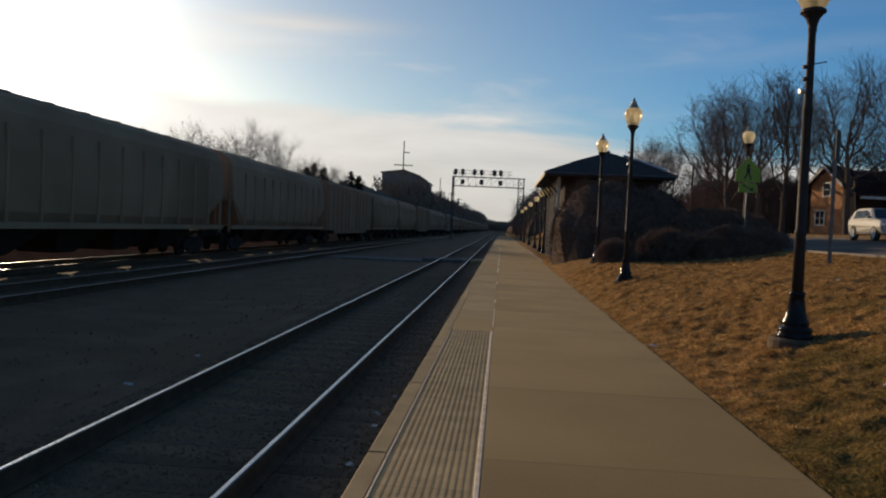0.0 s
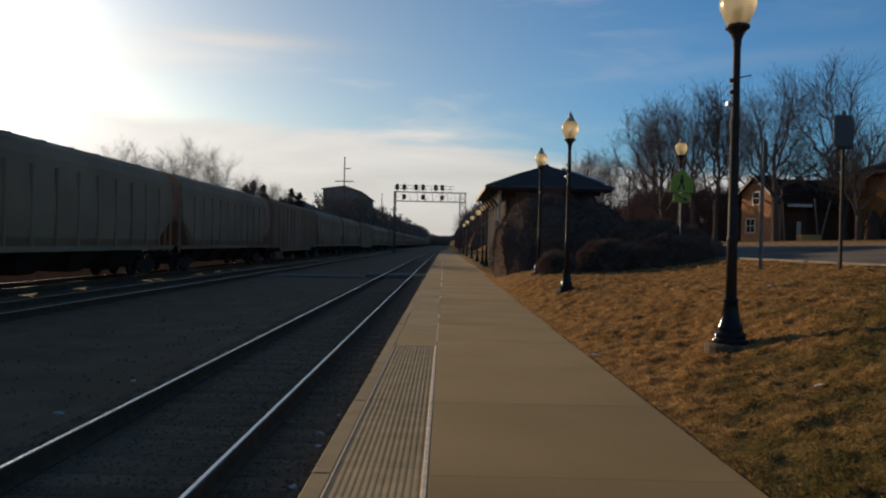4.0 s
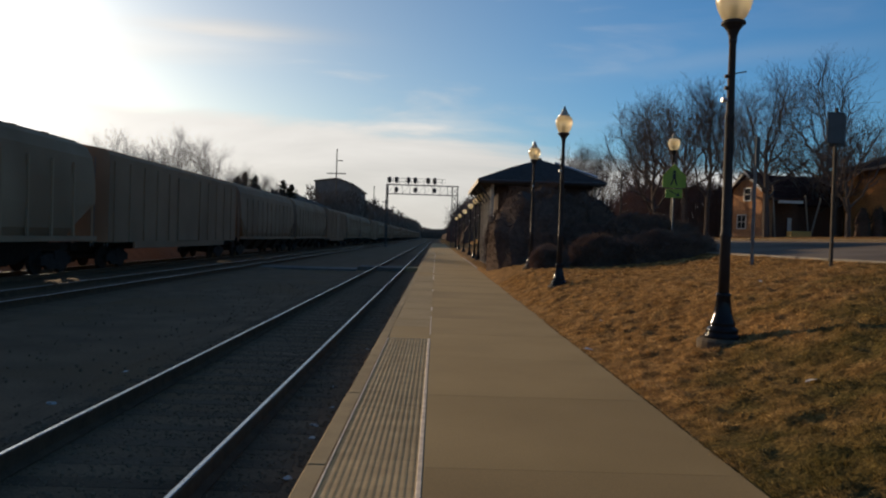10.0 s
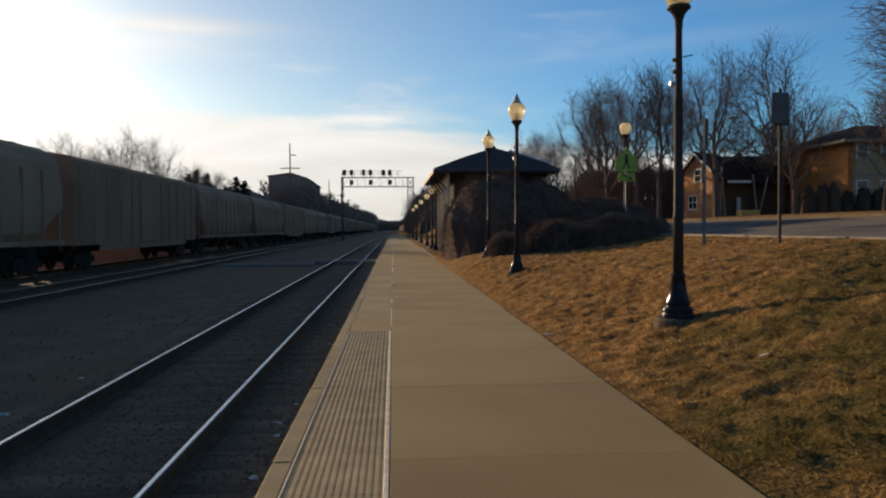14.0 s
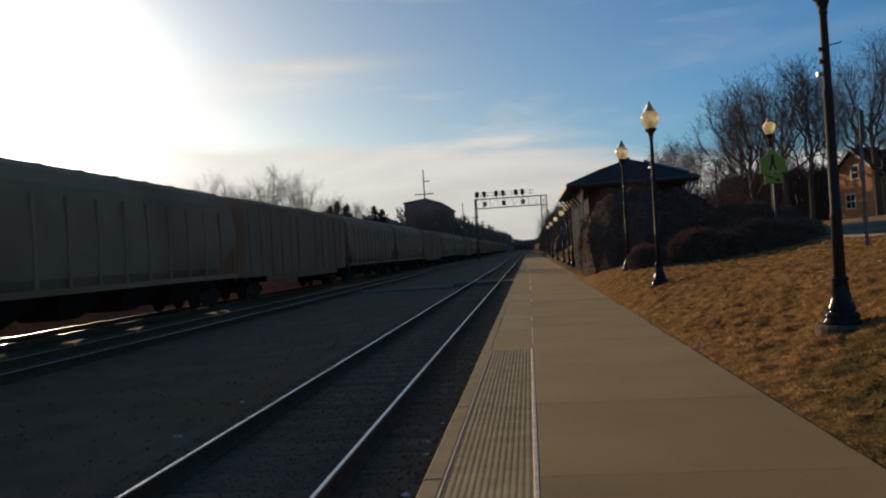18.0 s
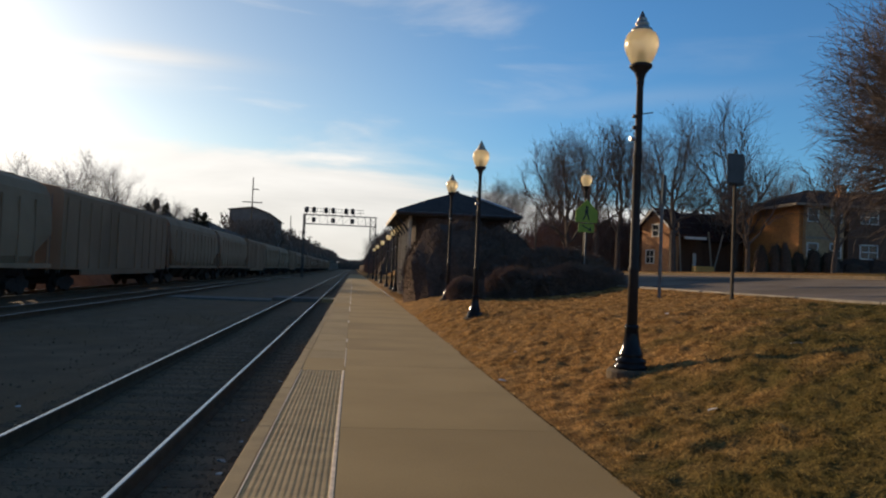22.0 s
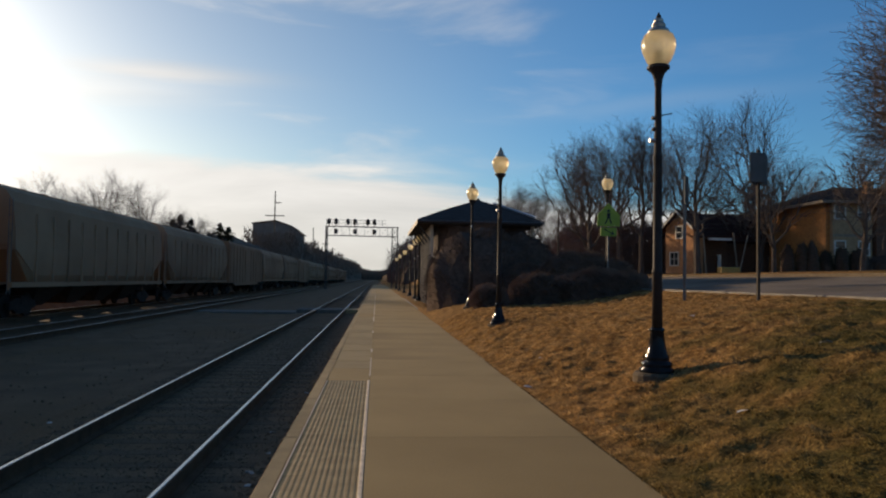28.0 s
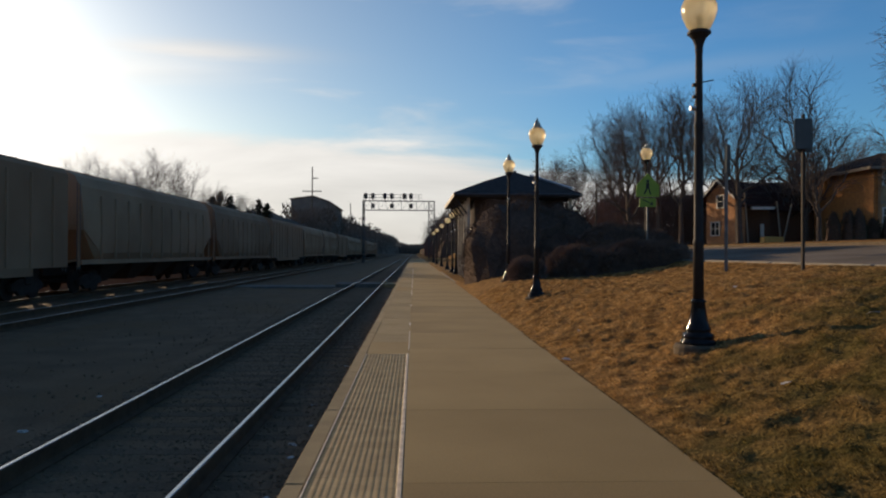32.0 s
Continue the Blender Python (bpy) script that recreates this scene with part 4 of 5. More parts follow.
# ---- signal bridge ----
def make_gantry():
    Y = 125.0
    g = thing("signal_bridge", pose(0, Y, 0), "grey steel lattice signal bridge over the tracks", "signal bridge")
    x0, x1, z0, z1 = -8.25, 2.85, 8.45, 9.95
    for nm, x in (("left_leg", x0), ("right_leg", x1)):
        bm = bmesh.new()
        w = 0.45 if nm == "right_leg" else 0.12
        for dx in (-w, w):
            for dy in (-0.35, 0.35):
                rod(bm, (x + dx, dy, -0.4), (x + dx, dy, z1), 0.07, sides=4)
        for k in range(9):
            za, zb = -0.2 + 1.1 * k, 0.9 + 1.1 * k
            rod(bm, (x - w, -0.35, za), (x + w, -0.35, zb), 0.04, sides=4)
            rod(bm, (x + w, 0.35, za), (x - w, 0.35, zb), 0.04, sides=4)
        part("leg", bm, "silver", g)
    for z in (z0, z1):
        for dy in (-0.4, 0.4):
            part("chord", rod(bmesh.new(), (x0 - 0.2, dy, z), (x1 + 0.6, dy, z), 0.06, sides=4), "silver", g)
    n = 9
    for k in range(n):
        xa, xb = x0 + (x1 - x0) * k / n, x0 + (x1 - x0) * (k + 1) / n
        bm = rod(bmesh.new(), (xa, -0.4, z0), (xa, -0.4, z1), 0.03, sides=4)
        rod(bm, (xa, -0.4, z0), (xb, -0.4, z1), 0.016, sides=4)
        part("brace", bm, "silver", g)
    part("walkway", B(x0, x1 - 0.6, -0.9, -0.45, z1 - 0.05, z1), "silver", g)
    bm = bmesh.new()
    for k in range(12):
        x = x0 + 1.0 * k
        if x < x1 - 2:
            rod(bm, (x, -0.9, z1), (x, -0.9, z1 + 1.0), 0.03, sides=4)
    rod(bm, (x0, -0.9, z1 + 1.0), (x1 - 1.5, -0.9, z1 + 1.0), 0.03, sides=4)
    rod(bm, (x0, -0.9, z1 + 0.5), (x1 - 1.5, -0.9, z1 + 0.5), 0.03, sides=4)
    part("handrail", bm, "silver", g)
    for x in (-7.86, -6.72, -4.78, -3.67, -1.6, -0.53):
        h = part("signal_head", lathe(bmesh.new(), [(0.26, z1 + 0.3), (0.31, z1 + 0.5), (0.31, z1 + 0.95), (0.26, z1 + 1.12), (0.12, z1 + 1.22)], 12, x, -0.95), "black", g, "black round signal head")
        part("mast", rod(bmesh.new(), (x, -0.95, z1 - 0.2), (x, -0.95, z1 + 0.4), 0.06, sides=6), "silver", h)
    for x in (-6.7, -3.64, -0.5):
        part("signal_head", lathe(bmesh.new(), [(0.25, z1 - 1.25), (0.3, z1 - 1.1), (0.3, z1 - 0.65), (0.22, z1 - 0.45)], 12, x, -0.98), "black", g, "black round signal head")


make_gantry()


# ---- station house ----
def make_station():
    s = thing("station_house", pose(0, 0, 0.02), "dark brick station house with a broad hipped shingle roof", "station house")
    X0, X1, Y0, Y1 = 3.45, 8.6, 43.5, 53.0
    part("wall", B(X0, X1, Y0, Y1, -0.3, 4.6), "stationbrick", s)
    # hipped roof with broad eaves
    bm = bmesh.new()
    ex0, ex1, ez, ey0, ey1, rx, rz = 2.2, 9.15, 4.86, 41.6, 54.2, 6.05, 6.4
    v = [bm.verts.new(p) for p in ((ex0, ey0, ez), (ex1, ey0, ez), (ex1, ey1, ez), (ex0, ey1, ez), (rx, ey0 + 4.0, rz), (rx, ey1 - 4.0, rz))]
    mid = [bm.verts.new(v[k].co.lerp(v[r].co, 0.5) + Vector((0, 0, 0.06))) for k, r in ((0, 4), (1, 4), (2, 5), (3, 5))]
    for k in range(4):
        bm.faces.new((v[k], v[(k + 1) % 4], mid[(k + 1) % 4], mid[k]))
    bm.faces.new((mid[0], mid[1], v[4]))
    bm.faces.new((mid[1], mid[2], v[5], v[4]))
    bm.faces.new((mid[2], mid[3], v[5]))
    bm.faces.new((mid[3], mid[0], v[4], v[5]))
    low = [bm.verts.new(v[k].co - Vector((0, 0, 0.24))) for k in range(4)]
    for k in range(4):
        bm.faces.new((v[k], low[k], low[(k + 1) % 4], v[(k + 1) % 4]))
    bm.faces.new(low)
    bmesh.ops.recalc_face_normals(bm, faces=bm.faces)
    roof = part("roof", bm, "shingle", s, "dark grey shingled hipped roof with broad eaves")
    part("gutter", rod(bmesh.new(), (ex1 + 0.05, ey0, ez - 0.08), (ex1 + 0.05, ey1, ez - 0.08), 0.08, sides=8), "galv", roof)
    part("fascia", B(ex0 - 0.03, ex0 - 0.003, ey0 + 0.02, ey1 - 0.02, ez - 0.24, ez - 0.02), "porch", roof, "pale painted fascia board")
    part("gutter", rod(bmesh.new(), (ex0, ey0 - 0.06, ez - 0.1), (ex1, ey0 - 0.06, ez - 0.1), 0.06, sides=8), "fascia", roof)
    part("ridge_cap", rod(bmesh.new(), (rx, ey0 + 3.9, rz), (rx, ey1 - 3.9, rz), 0.1, sides=6), "shingle", roof)
    # sheet metal over the hip that faces the street
    a, b = Vector((ex1, ey0, ez)), Vector((rx, ey0 + 4.0, rz))
    bm = bmesh.new()
    for f in range(3):
        p, q = a.lerp(b, 0.1 + 0.22 * f), a.lerp(b, 0.31 + 0.22 * f)
        lift = Vector((0, 0, 0.1))
        rod(bm, p + lift, q + lift, 0.07, sides=6)
    part("hip_flashing", bm, "flashing", roof, "bright sheet metal flashing along the hip")
    for k in range(5):
        y = 42.6 + 2.6 * k
        p = part("post", B(2.95, 3.13, y - 0.09, y + 0.09, 0.0, 4.62, bevel=0.01), "porch", s, "pale square porch post")
        part("bracket", rod(bmesh.new(), (3.0, y, 3.7), (2.35, y, 4.55), 0.05, sides=4), "fascia", p)
    for x, y in ((8.75, 42.4), (8.75, 46.0)):
        p = part("post", B(x - 0.09, x + 0.09, y - 0.09, y + 0.09, 0.0, 4.62, bevel=0.01), "porch", s, "pale square porch post")
        part("bracket", rod(bmesh.new(), (x, y, 3.8), (x + 0.35, y, 4.55), 0.05, sides=4), "fascia", p)
    for k in range(2):
        y = 45.5 + 4.2 * k
        w = part("window", B(X0 - 0.03, X0 + 0.02, y, y + 1.2, 1.1, 2.9), "glass_dark", s)
        for a in ((y - 0.08, y, 1.0, 3.0), (y + 1.2, y + 1.28, 1.0, 3.0), (y, y + 1.2, 2.9, 3.0), (y, y + 1.2, 1.0, 1.1), (y + 0.57, y + 0.63, 1.1, 2.9)):
            part("frame", B(X0 - 0.06, X0 + 0.01, *a), "white", w)
    for k in range(2):
        x = 4.4 + 2.2 * k
        w = part("window", B(x, x + 1.1, Y0 - 0.03, Y0 + 0.02, 1.3, 2.9), "glass_dark", s)
        part("frame", B(x - 0.08, x + 1.18, Y0 - 0.05, Y0 + 0.01, 2.9, 3.0), "white", w)


make_station()


# ---- trees and shrubs ----
def grow(rng, start, way, length, radius, depth, limbs, twigs, up, twig_r):
    """A slender branch that runs nearly straight and sends finer ones out round it, at a sharp angle."""
    seg = (3, 4, 5)[min(depth, 2)]
    a, r = Vector(start), radius
    turn = rng.uniform(0, 6.283)
    for k in range(seg):
        way = (way + Vector((rng.gauss(0, 0.08), rng.gauss(0, 0.08), rng.gauss(0, 0.07) + up * 0.3))).normalized()
        b = a + way * (length / seg)
        r2 = max(r * 0.8, twig_r * 0.6)
        (limbs if r > 0.03 else twigs).append((a.copy(), b.copy(), r, r2))
        if depth > 0:
            u = way.orthogonal().normalized()
            w = way.cross(u)
            t = turn + 2.4 * k
            ang = rng.uniform(0.4, 0.85)
            w2 = way * math.cos(ang) + (u * math.cos(t) + w * math.sin(t)) * math.sin(ang)
            grow(rng, b, w2, length * rng.uniform(0.55, 0.8) * (1.08 - 0.4 * k / seg), max(r2 * 0.6, twig_r), depth - 1, limbs, twigs, up, twig_r)
        a, r = b, r2


def rods_mesh(name, rods, sides):
    verts, faces = [], []
    for a, b, r0, r1 in rods:
        d = (b - a).normalized()
        u = d.orthogonal().normalized()
        w = d.cross(u)
        n = len(verts)
        for p, r in ((a, r0), (b, r1)):
            for k in range(sides):
                t = 2 * math.pi * k / sides
                verts.append(p + (u * math.cos(t) + w * math.sin(t)) * r)
        for k in range(sides):
            faces.append((n + k, n + (k + 1) % sides, n + sides + (k + 1) % sides, n + sides + k))
    return soup(name, verts, faces)


def bare_tree(seed, height, fork, wide, base, radius, leaders=7, low=1.25, up=0.07, twig_r=0.007, lean=(0, 0), depth=2, side_r=0.022, sides=2, label="tall bare winter tree with fine twigs"):
    """A trunk that divides into limbs, which rise and spread to fill a rounded crown."""
    rng = random.Random(seed)
    t = thing("bare_tree", pose(0, 0, 0), label, "tree", "bare trees")
    limbs, twigs, stem = [], [], [Vector((0, 0, -0.3))]
    way = Vector((rng.gauss(0, 0.05), rng.gauss(0, 0.05), 1))
    top = height * 0.62
    for k in range(8):
        way = (way + Vector((rng.gauss(0, 0.07), rng.gauss(0, 0.07), 0.1))).normalized()
        stem.append(stem[-1] + way * (top + 0.3) / 8)
    rad = [radius * (1.25 if k == 0 else 1.0) * (1 - 0.86 * (max(0, p.z - fork * 0.6) / top)) for k, p in enumerate(stem)]
    for k in range(8):
        limbs.append((stem[k], stem[k + 1], rad[k], rad[k + 1]))
    mid = (base + height) / 2
    turn = rng.uniform(0, 6.283)
    for n in range(leaders):
        f = n / max(1, leaders - 1)
        th = low * (1 - f) ** 0.8 * rng.uniform(0.85, 1.1)
        az = turn + n * 2.4 + rng.gauss(0, 0.2)
        end = Vector((wide * 0.8 * math.sin(th) * math.cos(az) + lean[0], wide * 0.8 * math.sin(th) * math.sin(az) + lean[1], mid + (height - mid) * 0.86 * math.cos(th)))
        z0 = fork + (top - fork) * f * 0.9
        i = max(j for j in range(9) if stem[j].z <= z0 + 1e-6)
        g = min(1.0, (z0 - stem[i].z) / max(0.01, stem[min(i + 1, 8)].z - stem[i].z))
        a0 = stem[i].lerp(stem[min(i + 1, 8)], g)
        bend = a0.lerp(end, 0.45) + Vector(((end - a0).x * 0.16, (end - a0).y * 0.16, -0.1 * (end - a0).length))
        ln = (end - a0).length
        p, r, cells = a0, max(0.045, radius * (0.55 - 0.2 * f)), 9
        for k in range(1, cells + 1):
            u = k / cells
            q = a0 * (1 - u) ** 2 + bend * 2 * u * (1 - u) + end * u * u + Vector((rng.gauss(0, 1), rng.gauss(0, 1), rng.gauss(0, 1))) * ln * 0.014
            r2 = max(0.016, r * 0.86)
            limbs.append((p.copy(), q.copy(), r, r2))
            w = (q - p).normalized()
            if k > 2:
                for _ in range(sides):
                    side = Vector((rng.gauss(0, 1), rng.gauss(0, 1), rng.gauss(0, 1)))
                    side = (side - w * side.dot(w)).normalized()
                    ang = rng.uniform(0.4, 0.8)
                    grow(rng, q, w * math.cos(ang) + side * math.sin(ang), wide * rng.uniform(0.42, 0.66) * (1.15 - 0.55 * u), max(r2 * 0.52, side_r), depth, limbs, twigs, up, twig_r)
            p, r = q, r2
    part("trunk", rods_mesh("trunk", limbs, 6), "bark", t, "grey-brown trunk and limbs")
    part("crown", rods_mesh("crown", twigs, 3), "twig", t, "haze of fine bare twigs")
    tagged(t.children[-1], kind="stuff")
    return t


def shrub(x, y, z, rx, ry, h, seed, label, material="shrub", n=5000, lean=0.0, turn=0.0, power=0.8):
    """A clipped mound: a rough core, coloured dark for the shade inside, and thousands of short twigs standing out of
    it.
    """
    rng = np.random.default_rng(seed)
    s = thing("shrub", pose(x, y, z, 0, 0, turn), label, "shrub", "shrubs on the bank")
    bm = bmesh.new()
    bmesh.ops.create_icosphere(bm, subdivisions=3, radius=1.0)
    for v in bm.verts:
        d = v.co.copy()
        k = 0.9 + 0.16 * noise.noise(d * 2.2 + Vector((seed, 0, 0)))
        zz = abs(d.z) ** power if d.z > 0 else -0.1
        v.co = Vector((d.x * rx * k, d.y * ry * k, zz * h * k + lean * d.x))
    part("core", bm, "core", s, "solid core coloured for the shade between twigs")
    d = rng.normal(size=(n, 3))
    d[:, 2] = np.abs(d[:, 2])
    d /= np.linalg.norm(d, axis=1)[:, None]
    verts, faces = [], []
    for i in range(n):
        q = Vector(d[i])
        k = 0.88 + 0.17 * noise.noise(q * 2.2 + Vector((seed, 0, 0))) + 0.03 * rng.normal()
        p = Vector((q.x * rx * k, q.y * ry * k, q.z ** power * h * k + lean * q.x))
        w = (q + Vector(rng.normal(size=3) * 0.55) + Vector((0, 0, 0.35))).normalized() * rng.uniform(0.07, 0.22)
        u = w.orthogonal().normalized() * rng.uniform(0.008, 0.018)
        m = len(verts)
        verts += [p - u, p + u, p + w * 0.6 + u * 0.8, p + w, p + w * 0.6 - u * 0.8]
        faces.append((m, m + 1, m + 2, m + 3, m + 4))
    tagged(part("twig_mass", soup("twig_mass", verts, faces), material, s), kind="stuff")
    return s


def conifer(x, y, z, h, r, seed):
    rng = random.Random(seed)
    t = thing("conifer", pose(x, y, z), "dark green conifer behind the freight train", "tree", "conifers")
    part("trunk", rod(bmesh.new(), (0, 0, -0.5), (0, 0, h), 0.16, 0.03), "bark", t)
    verts, faces = [], []
    for k in range(230):
        f = (k + rng.random()) / 230
        ln = r * (1 - f) ** 0.62 * rng.uniform(0.5, 1.1) + 0.1
        a = rng.uniform(0, 6.283)
        zz = h * (0.1 + 0.9 * f)
        for q in range(7):
            g = (q + 0.5) / 7
            c = Vector((ln * g * math.cos(a), ln * g * math.sin(a), zz - ln * g * 0.3 + 0.1 * rng.gauss(0, 1)))
            w = Vector((math.cos(a + rng.gauss(0, 0.5)), math.sin(a + rng.gauss(0, 0.5)), rng.gauss(0, 0.35))) * rng.uniform(0.15, 0.4)
            u = Vector((-math.sin(a), math.cos(a), rng.gauss(0, 0.4))) * rng.uniform(0.06, 0.18)
            m = len(verts)
            verts += [c - w, c + u, c + w, c - u]
            faces.append((m, m + 1, m + 2, m + 3))
    tagged(part("foliage", soup("foliage", verts, faces), "conifer", t), kind="stuff")


def make_shrubs():
    shrub(4.75, 35.2, 0.1, 2.6, 3.9, 4.3, 1, "large dark rounded evergreen shrub in front of the station", "yew", 14000, power=0.62)
    shrub(7.1, 38.6, 0.1, 2.5, 1.9, 4.35, 7, "large dark rounded evergreen shrub beside the station", "yew", 8000, power=0.62)
    shrub(4.1, 27.4, 0.48, 0.72, 0.7, 0.88, 2, "small clipped brown shrub near a lamp post", n=4500, power=0.5)
    shrub(5.8, 27.8, 0.55, 1.05, 1.0, 1.3, 3, "clipped brown shrub mound on the bank", n=7000, lean=0.12, power=0.6)
    shrub(8.45, 28.0, 0.72, 2.15, 1.4, 1.36, 6, "long clipped brown shrub mound on the bank", n=14000, lean=0.1, power=0.55)
    shrub(8.7, 31.6, 0.8, 2.4, 1.5, 2.1, 4, "tall clipped brown shrub mound on the bank", n=14000, power=0.55)
    shrub(6.2, 32.2, 0.6, 1.5, 1.3, 1.75, 5, "clipped brown shrub mound behind others", n=8000, power=0.65)


make_shrubs()


def make_trees():
    a = bare_tree(11, 10.6, 2.0, 3.9, 2.2, 0.22, 10, 1.75, 0.02, 0.007, lean=(-0.9, 0), side_r=0.026)
    b = bare_tree(12, 12.6, 3.2, 2.7, 3.0, 0.2, 9, 1.1, 0.1, 0.008, label="tall narrow bare tree with rising twigs")
    c = bare_tree(13, 12.0, 2.8, 4.6, 3.0, 0.26, 9, 1.8, 0.0, 0.007, lean=(0.5, 0), side_r=0.027)
    d = bare_tree(14, 5.2, 1.1, 2.2, 1.6, 0.13, 9, 1.25, 0.03, 0.01, depth=1, label="small bare forked tree by the street")
    e = bare_tree(15, 11.6, 3.6, 5.5, 1.8, 0.46, 40, 2.1, 0.0, 0.012, side_r=0.04, sides=3, label="large dense bare tree with heavy spreading limbs")
    first = {id(e): True, id(a): True, id(b): True, id(c): True, id(d): True}

    def stand(src, x, y, turn, size=1.0):
        z = ground_z(x, y)
        m = pose(x, y, z, 0, 0, turn)
        if first.pop(id(src), None):
            src.matrix_basis = m
            src.scale = (size, size, size)
        else:
            o = copy_thing(src, m)
            o.scale = (size, size, size)

    # behind the street, right of the station
    stand(a, 17.1, 59.6, 0, 1.0)
    stand(c, 20.6, 63.2, 30, 1.0)
    stand(b, 21.0, 59.4, 130, 0.95)
    stand(a, 22.3, 71.5, 300, 1.2)
    stand(b, 26.6, 70.0, 80, 0.98)
    stand(b, 19.9, 74.0, 180, 0.92)
    stand(c, 23.7, 54.6, 0, 0.94)
    stand(c, 36.2, 71.0, 130, 1.32)
    stand(c, 30.5, 73.5, 220, 1.1)
    stand(a, 46.0, 78.0, 60, 1.0)
    stand(e, 24.1, 26.9, 60, 0.95)
    stand(a, 15.0, 84.0, 140, 0.95)
    stand(c, 17.5, 93.0, 200, 0.82)
    stand(a, 20.7, 95.0, 60, 0.95)
    stand(c, 26.0, 101.0, 10, 0.85)
    stand(a, 12.9, 97.0, 250, 0.85)
    stand(d, 24.4, 45.0, 0, 1.25)
    stand(d, 29.6, 44.2, 100, 1.35)
    # two more, added up-sun to shade the far part of the orange wall
    stand(d, 31.0, 59.0, 200, 1.35)
    stand(d, 31.4, 62.2, 300, 1.45)
    # beyond the freight train
    stand(c, -31.6, 92.0, 20, 1.02)
    stand(c, -28.0, 93.0, 200, 0.94)
    stand(a, -35.0, 95.0, 290, 1.05)
    stand(c, -38.9, 92.0, 80, 1.0)
    stand(a, -43.5, 90.0, 10, 1.0)
    stand(a, -24.6, 95.0, 100, 0.82)
    stand(a, -23.2, 99.0, 190, 0.74)
    for k, (x, y, h) in enumerate(((-26.2, 100, 8.7), (-25.2, 100, 9.2), (-24.1, 101, 8.8), (-20.4, 101, 8.3), (-19.5, 102, 7.9), (-22.2, 103, 7.2))):
        conifer(x, y, 0.0, h, 3.1, 30 + k)
    # trees far down the line
    for k, (x, y) in enumerate(((7.6, 205), (9.4, 222), (6.6, 240), (11.2, 214), (8.4, 262))):
        stand((c, b)[k % 2], x, y, 70 * k, 0.95)
    for k in range(9):
        stand((a, b, c)[k % 3], 5.5 + 1.6 * (k % 3) + 0.2 * k, 150 + 16 * k, 40 * k, 0.75)


make_trees()


def make_brush():
    """Brush behind the freight train and far down the line."""
    rng = np.random.default_rng(21)
    verts, faces = [], []
    for k in range(26000):
        y = 150 + 650 * rng.random() ** 1.6
        side = rng.random() < 0.9
        x = rng.uniform(-26, -17.2) if side else rng.uniform(6, 16) + (y - 150) * 0.01
        if not side and y < 260:
            continue
        hmax = 10.4 + 3.4 * noise.noise((y * 0.05, x * 0.1, 0.0)) + 0.0075 * (y - 150) if side else 6.5
        z = hmax * rng.random() ** 0.6
        s = rng.uniform(0.5, 1.4)
        w = Vector((rng.normal() * 0.4, rng.normal() * 0.4, 1.0)) * s
        u = Vector((rng.uniform(0.04, 0.14) * (1 + y * 0.002), 0, 0))
        p = Vector((x, y, z - s * 0.5))
        m = len(verts)
        verts += [p - u, p + u, p + w]
        faces.append((m, m + 1, m + 2))
    v2, f2 = [], []
    for k in range(14000):
        x = rng.uniform(9, 90)
        y = 88 + 50 * rng.random() + (0 if x < 40 else -10)
        h = (3.2 + 2.2 * noise.noise((x * 0.15, y * 0.05, 4.0))) * rng.random() ** 0.7
        sz = rng.uniform(0.5, 1.3)
        w = Vector((rng.normal() * 0.45, rng.normal() * 0.4, 1.0)) * sz
        u = Vector((rng.uniform(0.02, 0.06), 0, 0))
        p = Vector((x, y, ground_z(x, y) + h - sz * 0.5))
        m = len(v2)
        v2 += [p - u, p + u, p + w]
        f2.append((m, m + 1, m + 2))
    for k in range(16000):
        x = rng.uniform(17.0, 29.5)
        y = rng.uniform(66, 78)
        h = (4.6 + 2.0 * noise.noise((x * 0.35, y * 0.1, 8.0))) * rng.random() ** 0.75
        sz = rng.uniform(0.4, 1.2)
        w = Vector((rng.normal() * 0.4, rng.normal() * 0.4, 1.0)) * sz
        u = Vector((rng.uniform(0.015, 0.04), 0, 0))
        p = Vector((x, y, ground_z(x, y) + h - sz * 0.5))
        m = len(v2)
        v2 += [p - u, p + u, p + w]
        f2.append((m, m + 1, m + 2))
    for k in range(9000):
        y = 196 + 130 * rng.random()
        x = rng.uniform(4.2, 14)
        h = min(13.0, 6.0 + (x - 4.2) * 1.7) * rng.random() ** 0.9
        sz = rng.uniform(0.5, 1.4)
        w = Vector((rng.normal() * 0.4, rng.normal() * 0.4, 1.0)) * sz
        u = Vector((rng.uniform(0.03, 0.1), 0, 0))
        p = Vector((x, y, h - sz * 0.5))
        m = len(v2)
        v2 += [p - u, p + u, p + w]
        f2.append((m, m + 1, m + 2))
    # the woods that close the far end of the line
    for k in range(2600):
        x = rng.uniform(-24, 24)
        y = rng.uniform(880, 960)
        h = (10.5 + 3.0 * noise.noise((x * 0.22, 3.0, 6.0)) + 0.012 * x * x) * rng.random() ** 0.5
        sz = rng.uniform(1.2, 3.0)
        w = Vector((rng.normal() * 0.4, 0, 1.0)) * sz
        u = Vector((rng.uniform(0.15, 0.45), 0, 0))
        p = Vector((x, y, h - sz * 0.5))
        m = len(verts)
        verts += [p - u, p + u, p + w]
        faces.append((m, m + 1, m + 2))
    o = part("brush", soup("brush", v2, f2), "redbrush")
    tagged(o, "reddish bare brush behind the street", "brush", kind="stuff")
    o = part("brush", soup("brush", verts, faces), "farhill")
    tagged(o, "dense bare brush along the railway", "brush", kind="stuff")
